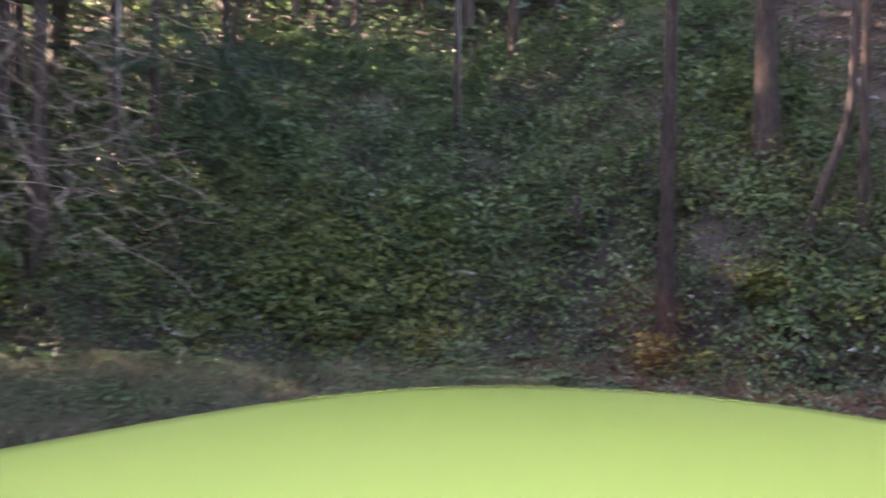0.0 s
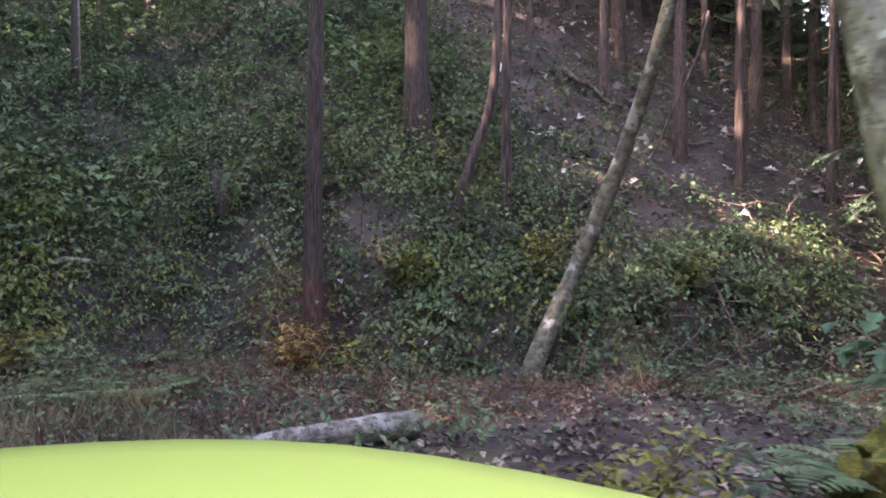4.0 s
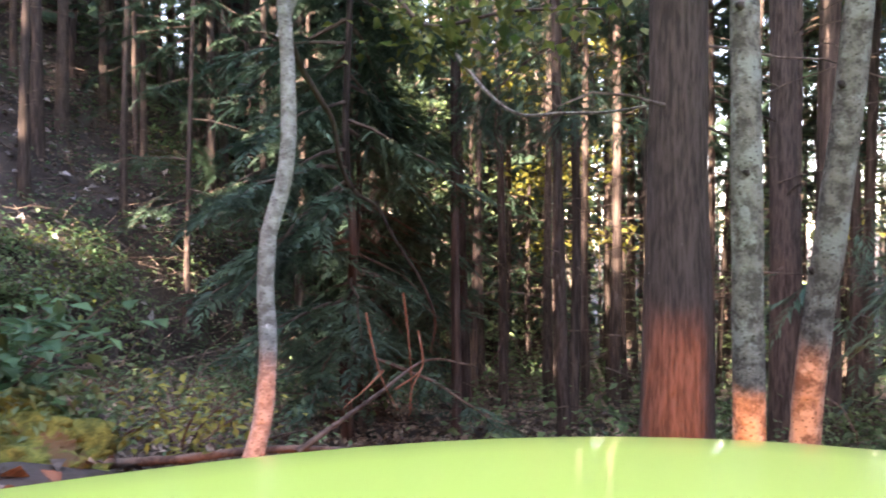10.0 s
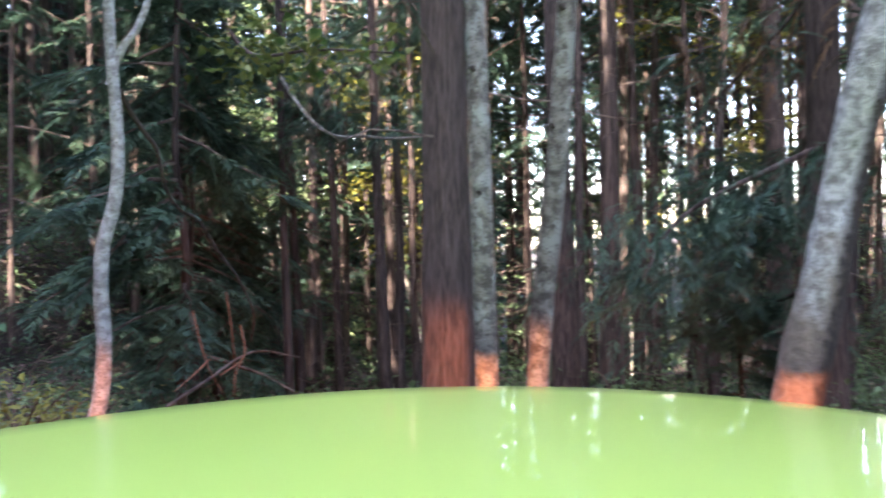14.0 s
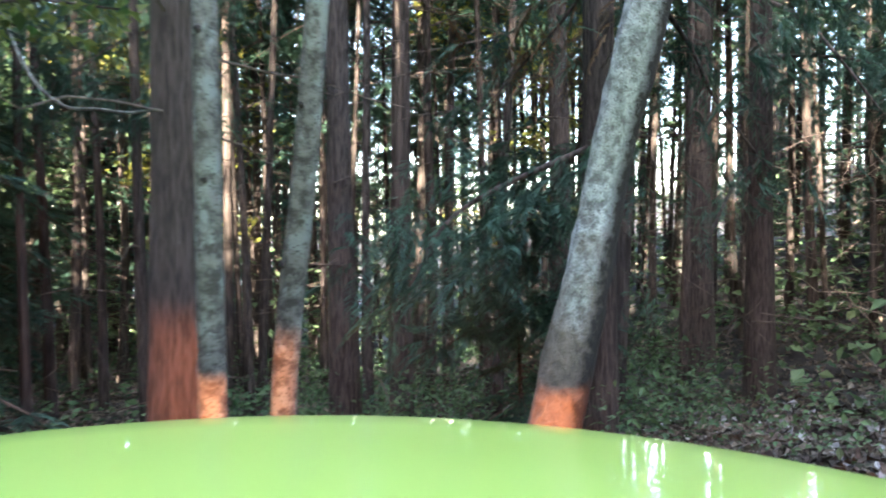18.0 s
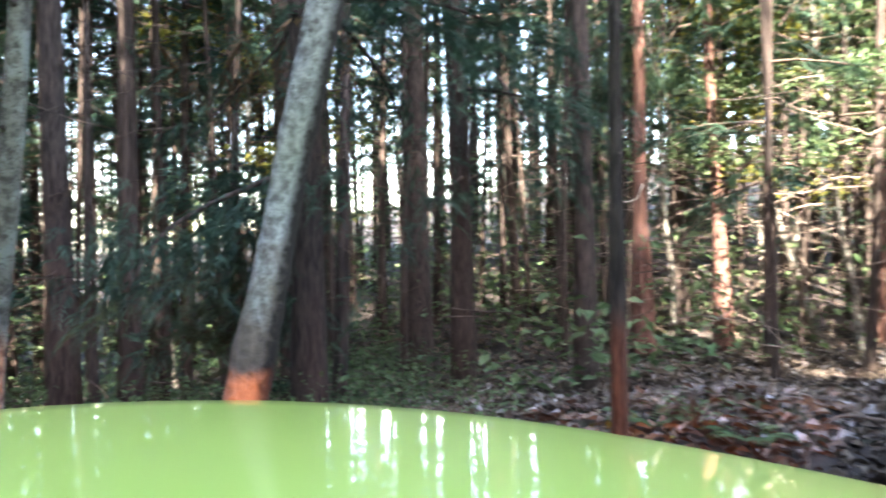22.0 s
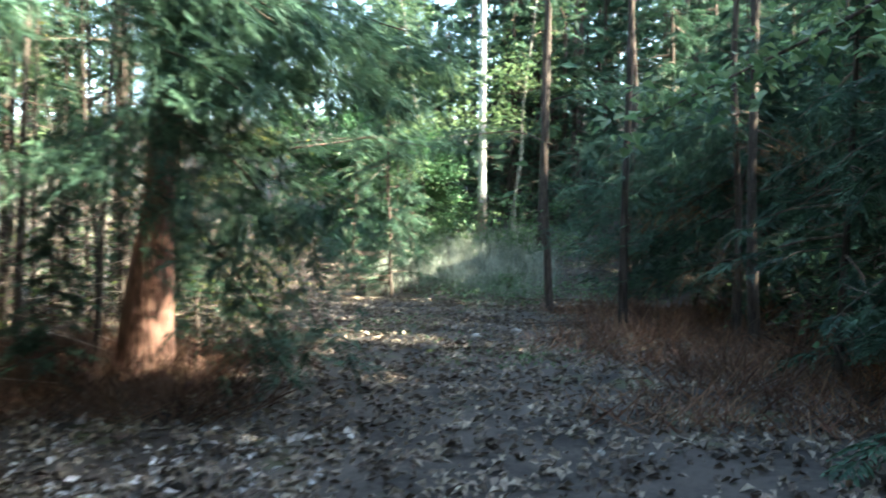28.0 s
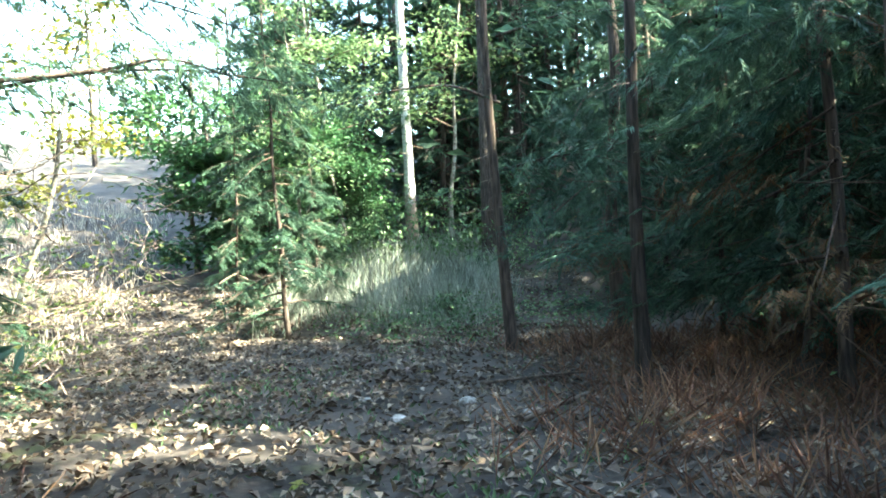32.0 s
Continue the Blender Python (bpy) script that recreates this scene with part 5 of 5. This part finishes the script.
for i, (pts, n) in enumerate([
    ([(4.2, -10.6, 3.6), (3.2, -9.8, 3.3), (2.2, -9.2, 3.0), (1.5, -8.8, 2.7)], 60),
    ([(4.2, -10.6, 3.1), (3.5, -9.6, 2.8), (2.9, -8.9, 2.5), (2.4, -8.4, 2.2)], 60),
    ([(4.2, -10.6, 1.9), (3.4, -9.9, 1.5), (2.7, -9.2, 1.0), (2.3, -9.0, 0.5)], 46),
    ([(4.2, -10.9, 3.9), (3.3, -11.2, 3.7), (2.3, -11.4, 3.4), (1.4, -11.4, 3.2)], 60),
    ([(4.3, -10.6, 2.5), (3.9, -9.4, 2.1), (3.6, -8.6, 1.7)], 40),
    ([(4.2, -10.9, 4.3), (3.0, -10.6, 4.2), (1.8, -10.3, 3.9), (0.8, -10.0, 3.6)], 60),
    ([(5.2, -13.4, 2.3), (4.0, -13.4, 2.45), (3.1, -13.3, 2.55), (2.4, -13.5, 2.6), (1.7, -13.6, 2.5)], 26),
    ([(5.2, -13.4, 3.4), (4.0, -13.9, 3.5), (3.0, -14.3, 3.4), (2.0, -14.6, 3.1)], 32),
    ([(-0.16, -17.5, 3.0), (0.5, -17.3, 3.2), (1.4, -17.2, 3.1), (2.0, -17.0, 2.9)], 18),
    ([(-0.16, -17.5, 2.2), (-1.0, -17.2, 2.3), (-1.9, -16.9, 2.0)], 22),
    ([(-0.16, -17.5, 3.8), (-1.0, -17.0, 3.9), (-1.8, -16.5, 3.7)], 26),
    ([(5.72, -2.03, 1.9), (5.3, -1.2, 1.5), (5.0, -0.9, 1.1)], 24),
    ([(5.72, -2.03, 3.0), (5.2, -2.8, 2.9), (4.9, -3.4, 2.6)], 26),
    ([(5.72, -2.03, 2.1), (6.1, -1.9, 1.75), (6.55, -1.7, 1.4), (6.61, -1.25, 1.0)], 34),
    ([(5.72, -2.03, 1.2), (6.2, -1.95, 0.95), (6.55, -1.6, 0.8), (6.61, -1.2, 0.58)], 30),
    ([(5.72, -2.03, 3.1), (5.96, -1.95, 2.8), (6.05, -1.7, 2.5), (6.11, -1.33, 2.1)], 14),
    ([(5.72, -2.03, 3.2), (5.84, -2.59, 2.6), (5.76, -2.79, 2.15), (5.65, -3.1, 1.7)], 13),
    ([(7.74, -4.03, 2.0), (7.1, -3.5, 1.75), (6.75, -3.2, 1.45), (6.5, -3.0, 1.2)], 5),
    ([(7.74, -4.03, 3.4), (7.0, -4.0, 3.0), (6.3, -4.0, 2.4), (6.0, -4.3, 1.7)], 16),
    ([(5.4, -9.1, 2.9), (4.6, -8.1, 2.6), (3.9, -7.3, 2.3), (3.5, -6.9, 1.95)], 46),
    ([(5.4, -9.1, 3.6), (4.5, -8.0, 3.1), (3.7, -7.2, 2.65), (3.2, -6.9, 2.4)], 46),
    ([(4.25, -10.9, 3.0), (3.4, -10.2, 2.5), (2.6, -9.3, 1.95), (2.2, -9.1, 1.3)], 50),
    ([(5.4, -9.1, 4.2), (4.3, -8.7, 3.9), (3.2, -8.4, 3.3), (2.2, -8.3, 2.6)], 60),
    ([(5.4, -9.1, 3.9), (4.6, -8.2, 3.5), (4.0, -7.4, 2.9), (3.4, -6.8, 2.3)], 56),
    ([(5.4, -9.1, 2.3), (4.7, -8.3, 2.1), (4.2, -7.7, 1.75)], 40),
    ([(6.0, -9.6, 3.6), (5.2, -8.6, 3.1), (4.7, -7.6, 2.4)], 46),
    ([(4.25, -10.9, 3.5), (3.5, -10.4, 3.3), (2.6, -10.0, 2.9), (1.8, -9.8, 2.4)], 60),
    ([(4.9, -12.2, 2.3), (3.6, -12.5, 2.33), (2.73, -12.95, 2.49), (2.34, -13.09, 2.57), (2.0, -13.2, 2.47)], 14),
    ([(-2.3, -14.0, 2.6), (-2.0, -14.5, 2.45), (-1.44, -14.96, 2.22), (-0.6, -15.2, 2.1)], 40),
    ([(-2.3, -14.0, 1.8), (-2.0, -14.7, 1.55), (-1.2, -15.0, 1.3), (-0.4, -15.2, 1.2)], 44),
    ([(-2.3, -14.0, 1.1), (-2.1, -14.6, 1.0), (-1.6, -14.9, 0.9), (-1.1, -15.1, 0.75)], 40),
    ([(-2.3, -14.0, 3.0), (-1.8, -13.8, 2.8), (-1.2, -14.0, 2.6)], 40),
    ([(-1.65, -18.2, 2.2), (-1.1, -17.6, 1.9), (-0.5, -17.0, 1.5)], 36),
    ([(-1.65, -18.2, 3.3), (-1.2, -17.6, 3.0), (-0.9, -17.0, 2.6)], 40),
    ([(7.74, -4.03, 2.9), (6.9, -4.2, 2.7), (6.2, -4.6, 2.4)], 24),
    ([(4.25, -10.9, 5.4), (3.6, -11.3, 4.9), (2.9, -11.6, 4.3), (2.2, -11.8, 3.9)], 50),
    ([(4.25, -10.9, 4.9), (3.9, -12.0, 4.6), (3.4, -13.0, 4.3)], 46),
    ([(4.25, -10.9, 3.7), (3.6, -10.2, 3.2), (3.0, -9.6, 2.7), (2.6, -9.3, 2.3)], 50),
    ([(4.25, -10.9, 4.2), (3.4, -10.0, 3.7), (2.7, -9.3, 3.1), (2.2, -9.0, 2.8)], 50),
    ([(4.25, -10.9, 3.6), (3.4, -10.4, 3.2), (2.7, -9.9, 2.75), (2.2, -9.7, 2.5)], 60),
    ([(4.25, -10.9, 3.9), (3.2, -10.8, 3.5), (2.2, -10.7, 3.1), (1.5, -10.6, 2.8)], 60),
    ([(4.25, -10.9, 2.6), (3.3, -9.6, 2.2), (2.6, -9.0, 1.75), (2.3, -8.8, 1.2)], 44),
    ([(-5.2, 13.8, 7.2), (-4.0, 11.8, 5.0), (-3.3, 11.6, 4.5), (-2.7, 11.3, 4.1)], 40),
    ([(-5.2, 13.8, 6.4), (-4.0, 11.8, 4.4), (-3.5, 11.4, 4.0), (-3.0, 11.2, 3.6)], 36),
    ([(-5.2, 13.8, 5.6), (-4.6, 11.5, 4.5), (-4.8, 11.1, 4.2)], 26),
    ([(8.9, 1.5, 3.9), (8.3, 1.8, 3.5), (7.6, 2.1, 3.2), (7.0, 2.35, 2.9)], 34),
    ([(8.9, 1.5, 3.4), (8.3, 1.7, 3.1), (7.7, 1.85, 2.7), (7.3, 1.9, 2.3)], 30),
    ([(8.9, 1.5, 3.3), (8.5, 1.2, 2.9), (8.0, 1.1, 2.5), (7.7, 1.15, 2.2)], 26),
    ([(8.9, 1.5, 4.2), (8.5, 1.1, 3.8), (8.1, 0.8, 3.2)], 28),
    ([(7.8, -6.3, 4.2), (8.1, -5.9, 3.9), (8.5, -5.6, 3.5)], 30),
    ([(7.8, -6.3, 3.6), (7.9, -6.6, 3.2), (8.1, -6.8, 2.6)], 26),
    ([(7.8, -6.3, 3.9), (8.2, -6.2, 3.4), (8.4, -6.3, 2.9)], 26),
]):
    bough("cedar_bough", pts, 0.02, "drooping cedar bough with dark green sprays", NEEDLE, 0.5, int(1.35 * n), "cedar", 20 + i)


for i, (pts, n) in enumerate([
    ([(5.72, -2.03, 2.9), (5.9, -1.8, 2.6), (6.0, -1.5, 2.3)], 12),
    ([(-2.3, -14.0, 2.2), (-1.9, -14.4, 1.9), (-1.4, -14.7, 1.5)], 14),
    ([(-2.3, -14.0, 1.5), (-2.0, -13.6, 1.2), (-1.7, -13.2, 0.9)], 12),
    ([(-1.65, -18.2, 1.6), (-1.3, -17.5, 1.3), (-1.0, -16.9, 1.0)], 14),
    ([(-2.3, -14.0, 2.9), (-2.6, -13.3, 2.5), (-2.7, -12.5, 2.1)], 14),
]):
    bough("dry_bough", pts, 0.012, "withered cedar bough with rust-brown sprays", NEEDLE_DRY, 0.45, n, "cedar", 80 + i)


def stone(x, y, r, seed, label="grey stone lying on the leaf-covered track"):
    g = np.random.default_rng(seed)
    bm = bmesh.new()
    bmesh.ops.create_icosphere(bm, subdivisions=2, radius=r)
    for v in bm.verts:
        v.co *= 1 + 0.16 * noise.noise(v.co / r * 1.3 + Vector((seed, 0, 0)))
        v.co.z *= 0.6
    me = bpy.data.meshes.new("stone")
    bm.to_mesh(me)
    bm.free()
    me.materials.append(STONE)
    ob = new("stone", me)
    ob.matrix_world = Matrix.LocRotScale(on_ground(x, y, r * 0.3), Euler((0, 0, g.uniform(0, 6))), (1, g.uniform(0.7, 1.2), 1))
    return tagged(ob, label, "stone", "stones on the track")


stone(3.63, -3.26, 0.035, 1, "rounded whitish stone on the track's edge")
stone(4.01, -3.04, 0.045, 2)
stone(0.55, -14.6, 0.08, 3, "brown stone at the edge of the track")
stone(0.1, -14.1, 0.06, 4)
stone(1.4, -14.8, 0.05, 5)
stone(1.1, -14.2, 0.07, 6)
for i in range(26):
    stone(rnd.uniform(-0.6, 6), rnd.uniform(-17, -4.5), rnd.uniform(0.02, 0.045), 10 + i)


# ---- single things on the bank ----
def laid(a, b, r, mat, label, name="fallen_branch", category="branch", lift=0.03):
    """A limb lying on the slope between two places on the plan."""
    u = np.linspace(0, 1, 5)
    g = np.random.default_rng(int(100 * abs(a[0]) + 10 * abs(b[1])))
    x, y = a[0] + (b[0] - a[0]) * u + 0.04 * g.normal(size=5), a[1] + (b[1] - a[1]) * u + 0.04 * g.normal(size=5)
    return stick(name, [(px, py, float(ground_height(px, py)) + lift + r) for px, py in zip(x, y)], r, mat, label, category)


laid((2.38, 10.75), (2.72, 9.6), 0.05, MOSSDARK, "mossy fallen trunk lying against a cedar on the bank", "log", "log", 0.12)
laid((0.05, 10.96), (0.85, 11.05), 0.05, MOSSDARK, "short mossy log lying among shrubs on the bank", "log", "log", 0.2)
laid((7.5, 11.6), (8.1, 10.9), 0.05, TWIG, "fallen dead limb on the bare slope")
laid((9.2, 8.9), (10.0, 8.5), 0.016, PALE_SUNLIT_TWIG, "pale stick on the bare slope")
laid((5.9, 8.9), (6.9, 9.3), 0.03, TWIG, "brown dead limb on the bare slope")
laid((7.2, 9.9), (8.0, 9.0), 0.022, TWIG, "brown dead limb on the bare slope")
laid((8.3, 10.3), (9.4, 10.0), 0.03, TWIG, "brown dead limb on the bare slope")
for x, y, n, tall, mat, label in [(2.4, 8.8, 240, 0.6, ORANGELEAF, "small maple with orange and yellow leaves beside a cedar"), (2.95, 8.5, 150, 0.45, LEAF_YELLOW, "low yellowing shrub at the foot of a cedar"),
                                  (3.7, 8.75, 260, 0.6, LEAF_YELLOW, "yellow-green shrub on the bank"), (5.0, 8.3, 260, 0.55, LEAF_YELLOW, "yellow-green shrub below thin trunks on the bank"),
                                  (0.2, 9.0, 260, 0.5, LEAF_LIGHT, "light green leafy shrub at the foot of the bank"), (-1.2, 10.2, 300, 0.8, LEAF_LIGHT, "light green leafy shrub on the bank"),
                                  (-0.3, 9.6, 260, 0.6, LEAF_YELLOW, "yellow-green shrub at the foot of the bank"), (-2.6, 10.8, 300, 0.7, LEAF_LIGHT, "light green leafy shrub on the bank"),
                                  (5.9, 7.7, 300, 0.6, LEAF, "dark green leafy shrub at the foot of the bare slope"), (6.8, 8.0, 300, 0.55, LEAF_MIX, "green and yellow shrub at the foot of the bare slope"), (7.6, 7.8, 300, 0.6, LEAF, "dark green leafy shrub at the foot of the bare slope")]:
    leafy_plant("shrub", x, y, tall, 0.34, n, 0.09, mat, label, 7, int(10 * x + 3 * y), 0.2)
mound("old_stump", (2.05, 11.5), 0.17, 0.17, 0.5, DARKBARK, "dark decayed stump on the bank", "stump", 5)
stick("vine", [(6.9, 7.7, 3.9), (6.75, 7.75, 3.35), (6.5, 7.85, 2.8), (6.3, 7.95, 2.3), (6.0, 8.1, 1.95), (5.75, 8.3, 1.7)], 0.02, DARKBARK, "dark vine hanging down to the bank", "vine")

# ---- freshly fallen leaves on the track ----
def fallen_leaf(x, y, size, seed, mat, label):
    g = np.random.default_rng(seed)
    ob = thing("fallen_leaf", on_ground(x, y, 0.045), label, "leaf", "fallen leaves on the track")
    n = 5
    turn = np.linspace(-1.9, 1.9, n) + g.uniform(0, 6)
    way = np.stack([np.cos(turn), np.sin(turn), 0.18 * g.normal(size=n)], 1)
    part("blade", leaves(np.zeros((n, 3)), way, np.broadcast_to([0.0, 0, 1], (n, 3)), size * (1 - 0.12 * np.abs(np.arange(n) - 2)), size * 0.55, 0.2), mat, ob)
    part("stalk", tube([(0, 0, 0), (-0.4 * size * math.cos(turn[2]), -0.4 * size * math.sin(turn[2]), 0.01), (-0.8 * size * math.cos(turn[2]), -0.8 * size * math.sin(turn[2]), 0.0)], [0.002, 0.0017, 0.001], 5), TWIG, ob)


for i, (x, y) in enumerate([(3.6, -6.3), (3.1, -5.5), (4.2, -5.2), (2.4, -7.4), (1.6, -12.6), (-0.6, -13.4), (2.2, -10.2), (0.9, -16.2)]):
    fallen_leaf(x, y, 0.085, i, LEAF_YELLOW if i % 3 else NEEDLE_DRY, "yellow maple leaf fallen on the litter" if i % 3 else "orange-brown maple leaf fallen on the litter")
